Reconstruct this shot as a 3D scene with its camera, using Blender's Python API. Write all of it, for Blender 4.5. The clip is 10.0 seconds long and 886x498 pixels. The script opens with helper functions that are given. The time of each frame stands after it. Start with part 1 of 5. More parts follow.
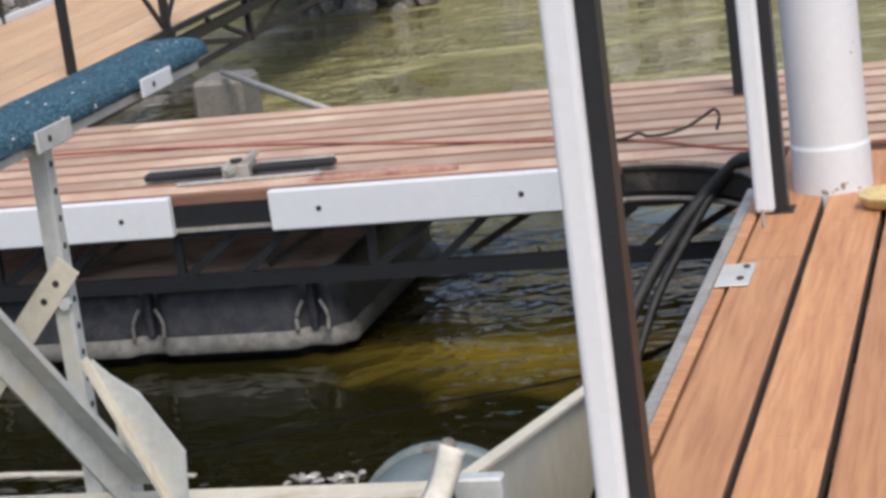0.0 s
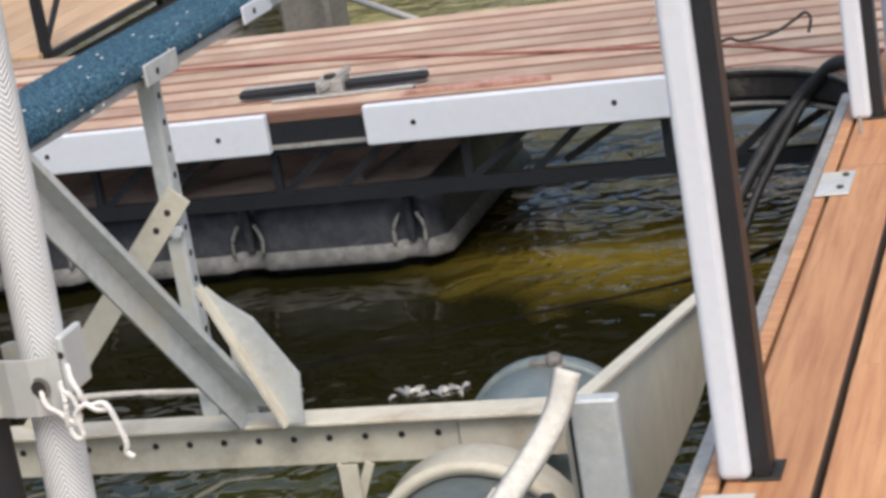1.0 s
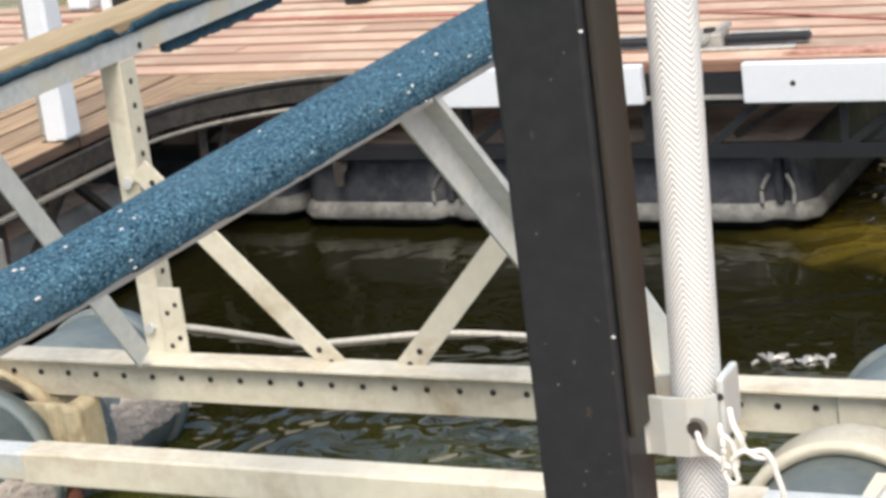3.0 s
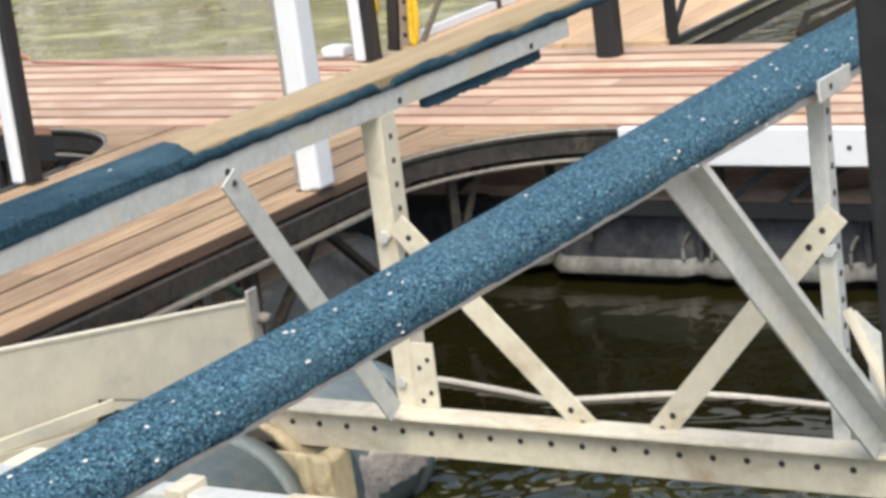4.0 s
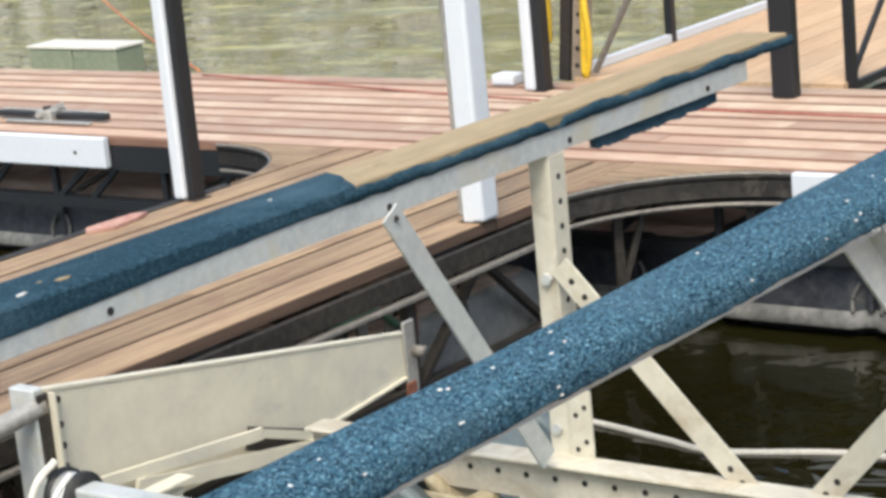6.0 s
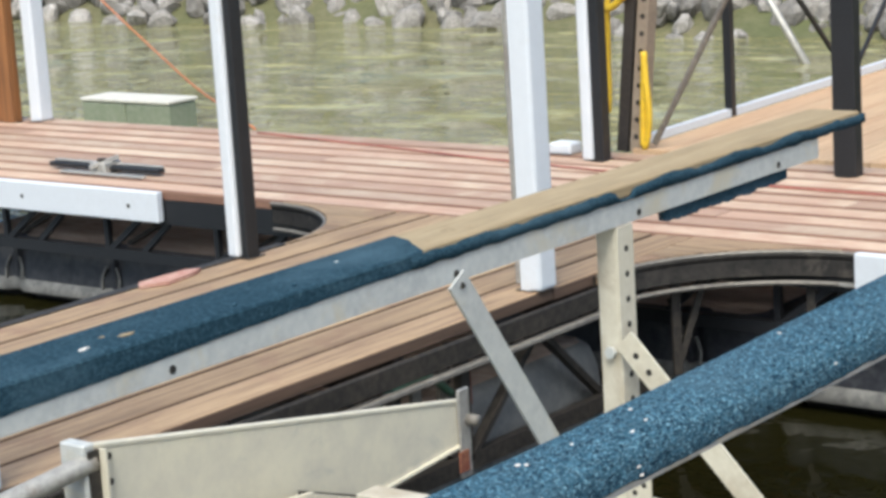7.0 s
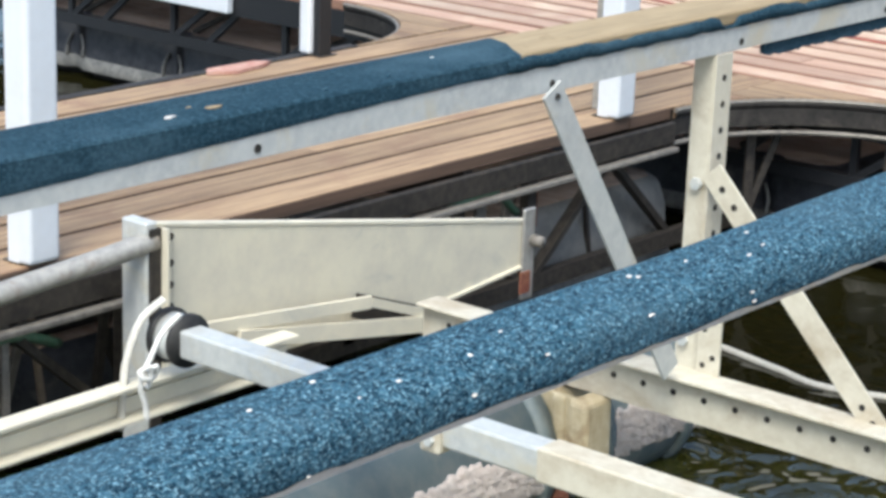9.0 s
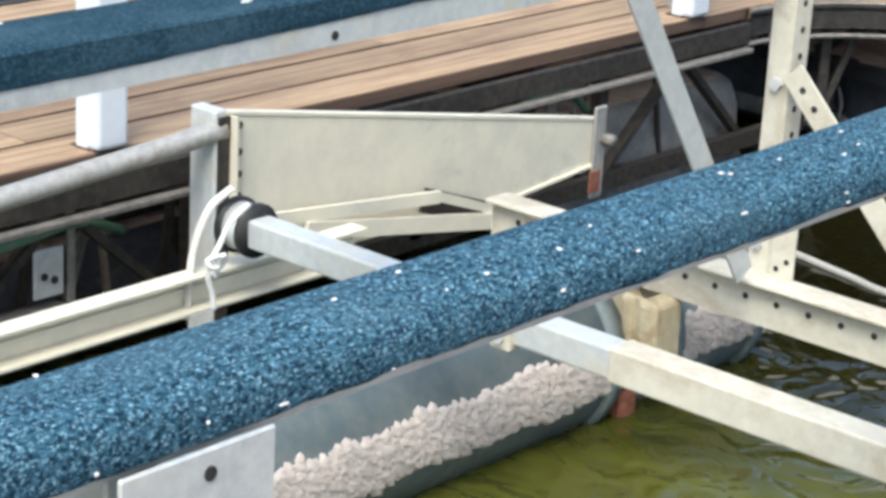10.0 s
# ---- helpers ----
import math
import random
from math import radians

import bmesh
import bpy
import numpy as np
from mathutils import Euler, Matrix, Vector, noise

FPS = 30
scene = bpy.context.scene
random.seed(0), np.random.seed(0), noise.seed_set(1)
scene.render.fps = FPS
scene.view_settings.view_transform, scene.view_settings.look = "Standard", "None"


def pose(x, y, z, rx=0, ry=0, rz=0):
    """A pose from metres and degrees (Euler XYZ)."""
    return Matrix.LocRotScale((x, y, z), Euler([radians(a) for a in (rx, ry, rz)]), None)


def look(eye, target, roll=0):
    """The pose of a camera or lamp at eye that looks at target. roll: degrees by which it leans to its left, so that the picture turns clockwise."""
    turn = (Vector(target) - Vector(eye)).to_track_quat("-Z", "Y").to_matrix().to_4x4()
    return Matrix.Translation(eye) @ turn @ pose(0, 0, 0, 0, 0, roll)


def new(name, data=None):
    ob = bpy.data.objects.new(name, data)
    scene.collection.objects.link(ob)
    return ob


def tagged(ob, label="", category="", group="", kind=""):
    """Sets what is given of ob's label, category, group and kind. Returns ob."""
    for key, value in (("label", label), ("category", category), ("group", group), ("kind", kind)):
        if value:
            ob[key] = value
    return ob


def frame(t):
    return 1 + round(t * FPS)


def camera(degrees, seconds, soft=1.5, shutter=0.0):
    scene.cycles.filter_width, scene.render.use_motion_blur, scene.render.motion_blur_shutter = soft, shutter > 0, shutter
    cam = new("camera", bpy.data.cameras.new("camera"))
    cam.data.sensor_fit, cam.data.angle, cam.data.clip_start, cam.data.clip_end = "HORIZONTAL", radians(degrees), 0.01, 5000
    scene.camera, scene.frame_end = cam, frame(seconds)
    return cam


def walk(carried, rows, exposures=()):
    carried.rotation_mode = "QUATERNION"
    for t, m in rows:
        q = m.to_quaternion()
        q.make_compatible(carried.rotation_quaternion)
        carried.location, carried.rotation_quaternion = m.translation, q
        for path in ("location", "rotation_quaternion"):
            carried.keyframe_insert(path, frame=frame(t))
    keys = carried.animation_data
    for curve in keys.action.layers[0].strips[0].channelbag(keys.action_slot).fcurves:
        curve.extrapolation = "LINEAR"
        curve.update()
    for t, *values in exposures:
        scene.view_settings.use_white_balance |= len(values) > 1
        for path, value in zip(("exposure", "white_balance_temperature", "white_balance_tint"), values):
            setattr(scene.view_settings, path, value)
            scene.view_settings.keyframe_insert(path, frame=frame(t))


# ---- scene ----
cam = camera(23.042, 10.0, soft=3.4)
walk(cam, [
    (0, look((0.6979, -6.0450, 1.2729), (0.1675, -4.1727, 0.8094), -7.472)),
    (0.5, look((0.6778, -6.0798, 1.3118), (0.1323, -4.2204, 0.8149), -8.412)),
    (1, look((0.6645, -6.0994, 1.3523), (0.0595, -4.2730, 0.8034), -9.609)),
    (1.5, look((0.6415, -6.1098, 1.3843), (-0.0126, -4.3115, 0.8001), -9.898)),
    (2, look((0.6066, -6.1181, 1.4032), (-0.1465, -4.3490, 0.8491), -9.442)),
    (2.2, look((0.5880, -6.1155, 1.3993), (-0.1972, -4.3581, 0.8539), -9.252)),
    (3.3, look((0.4979, -6.1060, 1.4132), (-0.4204, -4.4206, 0.8510), -6.830)),
    (3.5, look((0.4857, -6.1052, 1.4208), (-0.4786, -4.4399, 0.8758), -7.012)),
    (4, look((0.4632, -6.1008, 1.4384), (-0.5998, -4.4817, 0.9400), -7.389)),
    (4.5, look((0.4442, -6.0712, 1.4474), (-0.6891, -4.4906, 0.9813), -7.056)),
    (5, look((0.4323, -6.0398, 1.4518), (-0.7265, -4.4769, 0.9885), -6.811)),
    (5.2, look((0.4248, -6.0277, 1.4550), (-0.7352, -4.4675, 0.9856), -6.126)),
    (6.5, look((0.3451, -5.9731, 1.4521), (-0.8552, -4.4363, 1.0075), -4.924)),
    (7, look((0.2929, -5.9619, 1.4456), (-0.9247, -4.4276, 1.0414), -3.522)),
    (7.5, look((0.2388, -5.9489, 1.4326), (-0.9664, -4.4041, 1.0309), -1.492)),
    (8, look((0.1972, -5.9450, 1.4108), (-0.9967, -4.3988, 0.9819), 0.658)),
    (8.5, look((0.1648, -5.9396, 1.3901), (-1.0410, -4.4191, 0.9064), 1.348)),
    (9, look((0.1360, -5.9251, 1.3678), (-1.0845, -4.4410, 0.8129), 2.129)),
    (9.5, look((0.1110, -5.9112, 1.3454), (-1.1067, -4.4467, 0.7350), 2.786)),
    (10, look((0.0727, -5.9030, 1.3382), (-1.1645, -4.4701, 0.6932), 3.167)),
], exposures=[(0.0, 0.48, 6500, 10), (1.5, 0.6, 6500, 8), (3.5, 1.04, 6780, 6), (5.0, 0.95, 6680, 5), (6.5, 0.9, 6420, 3.5), (7.5, 0.82, 6230, 2.5), (10.0, 1.13, 6130, 3.5)])

# ---- daylight: bright, hazy sky with a wide soft sun ----
world = bpy.data.worlds.new("sky")
scene.world = world
world.use_nodes = True
wn = world.node_tree
sky = wn.nodes.new("ShaderNodeTexSky")
sky.sky_type = "NISHITA"
sky.sun_disc = False
sky.sun_elevation, sky.sun_rotation = radians(58), radians(150)
sky.air_density, sky.dust_density, sky.ozone_density = 1.0, 4.0, 1.0
wn.links.new(sky.outputs[0], wn.nodes["Background"].inputs[0])
wn.nodes["Background"].inputs[1].default_value = 0.15
lamp = bpy.data.lights.new("sun", "SUN")
lamp.energy, lamp.angle, lamp.color = 1.4, radians(25), (1.0, 0.95, 0.87)
sun = new("sun", lamp)
sun.matrix_world = look((3, -6, 9), (0, 0, 0))


# ---- materials ----
def mixed(nt, fac, a, b, kind="MIX"):
    m = nt.nodes.new("ShaderNodeMix")
    m.data_type, m.blend_type = "RGBA", kind
    for sock, val in ((m.inputs[0], fac), (m.inputs[6], a), (m.inputs[7], b)):
        if isinstance(val, (int, float)):
            sock.default_value = val
        elif isinstance(val, tuple):
            sock.default_value = (*val, 1)
        else:
            nt.links.new(val, sock)
    return m.outputs[2]


def ramp(nt, src, lo, hi):
    m = nt.nodes.new("ShaderNodeMapRange")
    m.inputs[1].default_value, m.inputs[2].default_value = lo, hi
    nt.links.new(src, m.inputs[0])
    return m.outputs[0]


def grain(nt, vec, scale, stretch=(1, 1, 1), detail=5.0, rough=0.6, warp=0.0):
    mp = nt.nodes.new("ShaderNodeMapping")
    mp.inputs[3].default_value = stretch
    nt.links.new(vec, mp.inputs[0])
    n = nt.nodes.new("ShaderNodeTexNoise")
    n.inputs["Scale"].default_value, n.inputs["Detail"].default_value = scale, detail
    n.inputs["Roughness"].default_value, n.inputs["Distortion"].default_value = rough, warp
    nt.links.new(mp.outputs[0], n.inputs[0])
    return n.outputs[0]


def surface(name, c1, c2, c3=None, scale=3.0, fine=60.0, stretch=(1, 1, 1), rough=0.6, rough2=None, metal=0.0, bump=0.3, depth=0.002,
            stain=None, stain_scale=4.0, stain_at=(0.55, 0.7), vary=0.0, spec=0.5):
    """Two scales of colour change, one stain, fine relief; vary: change from piece to piece."""
    m = bpy.data.materials.new(name)
    m.use_nodes = True
    nt = m.node_tree
    bsdf = nt.nodes["Principled BSDF"]
    co = nt.nodes.new("ShaderNodeTexCoord")
    info = nt.nodes.new("ShaderNodeObjectInfo")
    shift = nt.nodes.new("ShaderNodeVectorMath")
    shift.operation = "MULTIPLY_ADD"
    comb = nt.nodes.new("ShaderNodeCombineXYZ")
    for i in range(3):
        nt.links.new(info.outputs["Random"], comb.inputs[i])
    nt.links.new(comb.outputs[0], shift.inputs[0])
    shift.inputs[1].default_value = (31, 17, 23)
    nt.links.new(co.outputs["Object"], shift.inputs[2])
    vec = shift.outputs[0]
    big = grain(nt, vec, scale, stretch, 4.0, 0.6, 0.3)
    small = grain(nt, vec, fine, stretch, 6.0, 0.65)
    col = mixed(nt, ramp(nt, big, 0.35, 0.68), c1, c2)
    col = mixed(nt, ramp(nt, small, 0.4, 0.75), col, c3 or tuple(0.6 * v for v in c1))
    if stain:
        st = grain(nt, vec, stain_scale, (1, 1, 1), 8.0, 0.7, 0.6)
        col = mixed(nt, ramp(nt, st, *stain_at), col, stain)
    if vary:
        hsv = nt.nodes.new("ShaderNodeHueSaturation")
        val = nt.nodes.new("ShaderNodeMapRange")
        val.inputs[3].default_value, val.inputs[4].default_value = 1 - vary, 1 + vary
        nt.links.new(info.outputs["Random"], val.inputs[0])
        nt.links.new(val.outputs[0], hsv.inputs["Value"])
        nt.links.new(col, hsv.inputs["Color"])
        col = hsv.outputs[0]
    nt.links.new(col, bsdf.inputs["Base Color"])
    r = nt.nodes.new("ShaderNodeMapRange")
    r.inputs[3].default_value, r.inputs[4].default_value = rough, rough if rough2 is None else rough2
    nt.links.new(big, r.inputs[0])
    nt.links.new(r.outputs[0], bsdf.inputs["Roughness"])
    bsdf.inputs["Metallic"].default_value = metal
    bsdf.inputs["Specular IOR Level"].default_value = spec
    if bump:
        b = nt.nodes.new("ShaderNodeBump")
        b.inputs["Strength"].default_value, b.inputs["Distance"].default_value = bump, depth
        nt.links.new(small, b.inputs["Height"])
        nt.links.new(b.outputs[0], bsdf.inputs["Normal"])
    return m


ALONG = (0.12, 2.2, 2.2)
deck_orange = surface("stained_deck_wood", (0.53, 0.283, 0.132), (0.425, 0.205, 0.097), (0.3, 0.12, 0.055), 1.6, 24, ALONG, 0.5, 0.65, 0, 0.5, 0.002,
                      (0.30, 0.135, 0.062), 7.0, (0.6, 0.74), 0.16)
deck_pink = surface("faded_red_deck_wood", (0.51, 0.365, 0.262), (0.435, 0.278, 0.20), (0.27, 0.165, 0.12), 2.0, 30, ALONG, 0.55, 0.7, 0, 0.5, 0.002,
                    (0.56, 0.45, 0.335), 2.2, (0.48, 0.68), 0.17)
deck_tan = surface("weathered_tan_deck_wood", (0.405, 0.285, 0.168), (0.29, 0.198, 0.12), (0.11, 0.062, 0.04), 2.4, 26, ALONG, 0.65, 0.8, 0, 0.7, 0.003,
                   (0.21, 0.125, 0.08), 4.0, (0.54, 0.72), 0.16)
# Darker wood for the boards' sides and rounded edges.
edge_wood = surface("dark_board_edge", (0.085, 0.05, 0.034), (0.055, 0.036, 0.026), (0.12, 0.075, 0.05), 3.0, 30, ALONG, 0.8, 0.9, 0, 0.4, 0.002)
red_edge = surface("dark_red_board_edge", (0.2, 0.10, 0.07), (0.13, 0.07, 0.05), (0.26, 0.15, 0.10), 3.0, 30, ALONG, 0.8, 0.9, 0, 0.4, 0.002)
ramp_wood = surface("pale_ramp_wood", (0.62, 0.44, 0.27), (0.54, 0.34, 0.2), (0.42, 0.27, 0.16), 2.5, 30, (2.2, 0.12, 2.2), 0.6, 0.75, 0, 0.4, 0.002, None, 3, (0.5, 0.7), 0.1)
old_wood = surface("bare_bunk_wood", (0.36, 0.28, 0.17), (0.29, 0.215, 0.12), (0.2, 0.15, 0.085), 3.0, 40, (2.2, 0.15, 2.2), 0.75, 0.9, 0, 0.5, 0.002,
                   (0.2, 0.14, 0.07), 9.0, (0.62, 0.7))
brown_wood = surface("varnished_brown_wood", (0.33, 0.15, 0.05), (0.22, 0.09, 0.03), (0.12, 0.05, 0.02), 2.0, 20, (2.2, 2.2, 0.12), 0.5, 0.6, 0, 0.4, 0.002)
white_vinyl = surface("white_vinyl", (0.61, 0.64, 0.685), (0.585, 0.615, 0.66), (0.57, 0.595, 0.635), 2.0, 45, (1, 1, 1), 0.5, 0.62, 0, 0.05, 0.001,
                      (0.50, 0.48, 0.45), 6.0, (0.62, 0.9))
black_steel = surface("black_painted_steel", (0.009, 0.010, 0.0125), (0.013, 0.014, 0.017), (0.02, 0.021, 0.024), 3.0, 120, (1, 1, 1), 0.36, 0.5, 0, 0.12, 0.001,
                      (0.05, 0.05, 0.055), 30.0, (0.74, 0.8), 0, 0.45)
# Brown cast put in for the orange deck mirrored on the post's side.
deck_tint = surface("deck_tinted_black", (0.020, 0.017, 0.013), (0.025, 0.021, 0.016), (0.017, 0.014, 0.012), 4.0, 90, (1, 1, 1), 0.4, 0.5, 0, 0.1, 0.001, None, 4, (0.5, 0.7), 0, 0.5)
brown_steel = surface("brown_rusty_steel", (0.035, 0.03, 0.026), (0.025, 0.021, 0.019), (0.05, 0.04, 0.033), 5.0, 70, (1, 1, 1), 0.6, 0.75, 0.2, 0.3, 0.001)
rusty_brown = surface("rusty_brown_steel", (0.27, 0.22, 0.17), (0.2, 0.155, 0.115), (0.3, 0.24, 0.18), 6.0, 60, (1, 1, 1), 0.65, 0.8, 0.1, 0.3, 0.001)
galv = surface("galvanised_steel", (0.54, 0.56, 0.555), (0.44, 0.46, 0.465), (0.62, 0.63, 0.61), 7.0, 40, (1, 1, 1), 0.42, 0.58, 0.3, 0.15, 0.001,
               (0.56, 0.52, 0.42), 5.0, (0.52, 0.68))
cream_galv = surface("silted_galvanised_steel", (0.56, 0.52, 0.42), (0.47, 0.43, 0.35), (0.62, 0.585, 0.49), 4.0, 35, (1, 1, 1), 0.6, 0.75, 0.1, 0.2, 0.001,
                     (0.36, 0.29, 0.20), 4.0, (0.50, 0.70))
cream_plate = surface("silted_cream_plate", (0.70, 0.645, 0.505), (0.63, 0.59, 0.48), (0.57, 0.53, 0.44), 2.2, 14, (1, 1, 1), 0.55, 0.7, 0.1, 0.15, 0.001,
                      (0.44, 0.43, 0.38), 3.0, (0.56, 0.74))
grey_alu = surface("dull_aluminium", (0.50, 0.48, 0.44), (0.40, 0.385, 0.36), (0.3, 0.29, 0.27), 6.0, 50, (1, 1, 1), 0.45, 0.6, 0.5, 0.15, 0.001,
                   (0.26, 0.2, 0.15), 5.0, (0.55, 0.72))
dark_frame = surface("dark_weathered_frame", (0.015, 0.013, 0.012), (0.032, 0.027, 0.022), (0.06, 0.05, 0.04), 4.0, 40, (1, 1, 1), 0.55, 0.75, 0.2, 0.3, 0.001,
                     (0.11, 0.085, 0.065), 4.0, (0.6, 0.74))
dull_lip = surface("dull_grey_lip", (0.19, 0.175, 0.155), (0.12, 0.11, 0.10), (0.25, 0.23, 0.2), 5.0, 40, (1, 1, 1), 0.55, 0.7, 0.2, 0.2, 0.001)
grey_float = surface("silted_grey_plastic", (0.15, 0.15, 0.145), (0.105, 0.107, 0.105), (0.2, 0.195, 0.18), 3.0, 25, (1, 1, 1), 0.5, 0.65, 0, 0.2, 0.002, (0.07, 0.06, 0.05), 5.0, (0.58, 0.72))
float_plastic = surface("black_float_plastic", (0.018, 0.02, 0.026), (0.034, 0.037, 0.046), (0.06, 0.061, 0.067), 3.0, 25, (1, 1, 1), 0.42, 0.6, 0, 0.2, 0.002,
                        (0.1, 0.095, 0.085), 5.0, (0.6, 0.75), 0, 0.35)
silt_lip = surface("silt_stained_plastic", (0.21, 0.205, 0.19), (0.12, 0.118, 0.11), (0.06, 0.06, 0.06), 5.0, 30, (1, 1, 1), 0.5, 0.7, 0, 0.3, 0.002)
tank_plastic = surface("grey_green_tank_plastic", (0.115, 0.155, 0.165), (0.15, 0.185, 0.185), (0.22, 0.235, 0.215), 3.0, 22, (1, 1, 1), 0.38, 0.55, 0, 0.15, 0.001,
                       (0.3, 0.29, 0.24), 4.0, (0.6, 0.74))
crust_mat = surface("dried_pinkish_crust", (0.56, 0.47, 0.41), (0.45, 0.39, 0.345), (0.66, 0.59, 0.53), 14.0, 70, (1, 1, 1), 0.85, 0.95, 0, 0.6, 0.004)
rust = surface("red_rust", (0.2, 0.06, 0.035), (0.12, 0.04, 0.03), (0.28, 0.12, 0.06), 14.0, 60, (1, 1, 1), 0.8, 0.9, 0, 0.5, 0.003)
silt_rope = surface("pale_silted_rope", (0.42, 0.40, 0.35), (0.33, 0.31, 0.27), (0.52, 0.50, 0.45), 9.0, 60, (1, 1, 1), 0.7, 0.85, 0, 0.4, 0.002)
pale_web = surface("pale_dirty_webbing", (0.62, 0.60, 0.54), (0.53, 0.51, 0.46), (0.44, 0.42, 0.38), 9.0, 90, (1, 1, 1), 0.75, 0.9, 0, 0.3, 0.001)
wet_black = surface("wet_black_jacket", (0.004, 0.004, 0.004), (0.006, 0.006, 0.005), None, 9.0, 60, (1, 1, 1), 0.6, None, 0, 0.1, 0.001, None, 4, (0.5, 0.7), 0, 0.05)
yellow = surface("yellow_strap", (0.75, 0.52, 0.03), (0.66, 0.42, 0.02), (0.5, 0.32, 0.03), 8.0, 60, (1, 1, 1), 0.5, 0.6, 0, 0.1, 0.001)
dish_mat = surface("pale_yellow_dish", (0.66, 0.55, 0.27), (0.55, 0.42, 0.18), (0.35, 0.25, 0.12), 9.0, 30, (1, 1, 1), 0.5, 0.6, 0, 0.2, 0.002, (0.2, 0.14, 0.08), 26.0, (0.64, 0.68))
red_cloth = surface("faded_red_line", (0.30, 0.075, 0.06), (0.26, 0.09, 0.07), (0.36, 0.16, 0.13), 9.0, 60, (1, 1, 1), 0.7, 0.8, 0, 0.3, 0.002)
faded_red = surface("sun_bleached_red_board", (0.44, 0.235, 0.185), (0.34, 0.15, 0.12), (0.52, 0.36, 0.29), 9.0, 40, (1, 1, 1), 0.75, 0.85, 0, 0.4, 0.002, (0.24, 0.11, 0.085), 12.0, (0.52, 0.68))
orange_line = surface("orange_line", (0.55, 0.2, 0.08), (0.5, 0.16, 0.07), None, 9.0, 60, (1, 1, 1), 0.7)
white_cord = surface("white_cord", (0.78, 0.77, 0.74), (0.66, 0.64, 0.6), (0.5, 0.48, 0.44), 60.0, 300, (1, 1, 1), 0.75, 0.85, 0, 0.4, 0.001)
black_rubber = surface("black_rubber", (0.008, 0.008, 0.009), (0.016, 0.016, 0.016), (0.03, 0.029, 0.028), 6.0, 60, (1, 1, 1), 0.5, 0.7, 0, 0.2, 0.001,
                       (0.07, 0.066, 0.06), 3.5, (0.6, 0.74))
old_rubber = surface("weathered_black_rubber", (0.020, 0.018, 0.017), (0.045, 0.040, 0.036), (0.010, 0.010, 0.010), 4.0, 34, (1, 1, 1), 0.7, 0.85, 0, 0.5, 0.002,
                     (0.11, 0.095, 0.08), 6.0, (0.56, 0.74), 0, 0.3)
joist_wood = surface("brown_under_deck_wood", (0.23, 0.135, 0.085), (0.15, 0.088, 0.058), (0.09, 0.06, 0.042), 2.2, 22, ALONG, 0.8, 0.9, 0, 0.5, 0.002, (0.26, 0.2, 0.15), 4.0, (0.56, 0.72))
top_silt = surface("brown_silted_float_top", (0.36, 0.265, 0.205), (0.27, 0.19, 0.145), (0.44, 0.36, 0.29), 3.0, 24, (0.4, 1.6, 1), 0.8, 0.95, 0, 0.3, 0.003, (0.12, 0.08, 0.06), 3.0, (0.52, 0.7))
saddle_mat = surface("tan_silted_saddle", (0.50, 0.42, 0.27), (0.40, 0.315, 0.19), (0.56, 0.49, 0.34), 8.0, 40, (1, 1, 1), 0.75, 0.9, 0, 0.5, 0.003, (0.30, 0.22, 0.13), 9.0, (0.55, 0.7))
green_hose = surface("green_hose", (0.05, 0.13, 0.07), (0.07, 0.16, 0.1), (0.12, 0.17, 0.12), 9.0, 50, (1, 1, 1), 0.5)
green_box = surface("green_floating_box", (0.20, 0.23, 0.16), (0.16, 0.19, 0.13), (0.26, 0.28, 0.22), 4.0, 30, (1, 1, 1), 0.5)
stone = surface("grey_riprap_stone", (0.22, 0.205, 0.185), (0.36, 0.335, 0.31), (0.09, 0.083, 0.072), 3.0, 16, (1, 1, 1), 0.85, 0.95, 0, 0.7, 0.01, (0.5, 0.47, 0.44), 2.0, (0.55, 0.7), 0.3)
earth = surface("bank_earth", (0.16, 0.14, 0.08), (0.10, 0.11, 0.045), (0.07, 0.08, 0.03), 0.8, 12, (1, 1, 1), 0.9, 0.95, 0, 0.6, 0.02)
# Flat dark discs stand in for holes; their inner shade is painted.
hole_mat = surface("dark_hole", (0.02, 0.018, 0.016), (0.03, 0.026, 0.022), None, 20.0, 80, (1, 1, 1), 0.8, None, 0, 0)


def carpet_material(name, dark, mid, light, fleck):
    m = bpy.data.materials.new(name)
    m.use_nodes = True
    nt = m.node_tree
    bsdf = nt.nodes["Principled BSDF"]
    co = nt.nodes.new("ShaderNodeTexCoord")
    vec = co.outputs["Object"]
    loops = grain(nt, vec, 150.0, (1.0, 0.7, 1.0), 4.0, 0.7, 0.4)
    tufts = grain(nt, vec, 300.0, (1, 0.6, 1), 3.0, 0.75, 0.5)
    worn = grain(nt, vec, 5.0, (1, 0.6, 1), 5.0, 0.65)
    col = mixed(nt, ramp(nt, loops, 0.42, 0.62), dark, mid)
    col = mixed(nt, ramp(nt, tufts, *fleck), col, light)
    col = mixed(nt, ramp(nt, worn, 0.5, 0.95), col, (0.07, 0.125, 0.165))
    nt.links.new(col, bsdf.inputs["Base Color"])
    bsdf.inputs["Roughness"].default_value = 0.95
    bsdf.inputs["Specular IOR Level"].default_value = 0.1
    b = nt.nodes.new("ShaderNodeBump")
    b.inputs["Strength"].default_value, b.inputs["Distance"].default_value = 0.7, 0.003
    nt.links.new(loops, b.inputs["Height"])
    nt.links.new(b.outputs[0], bsdf.inputs["Normal"])
    return m


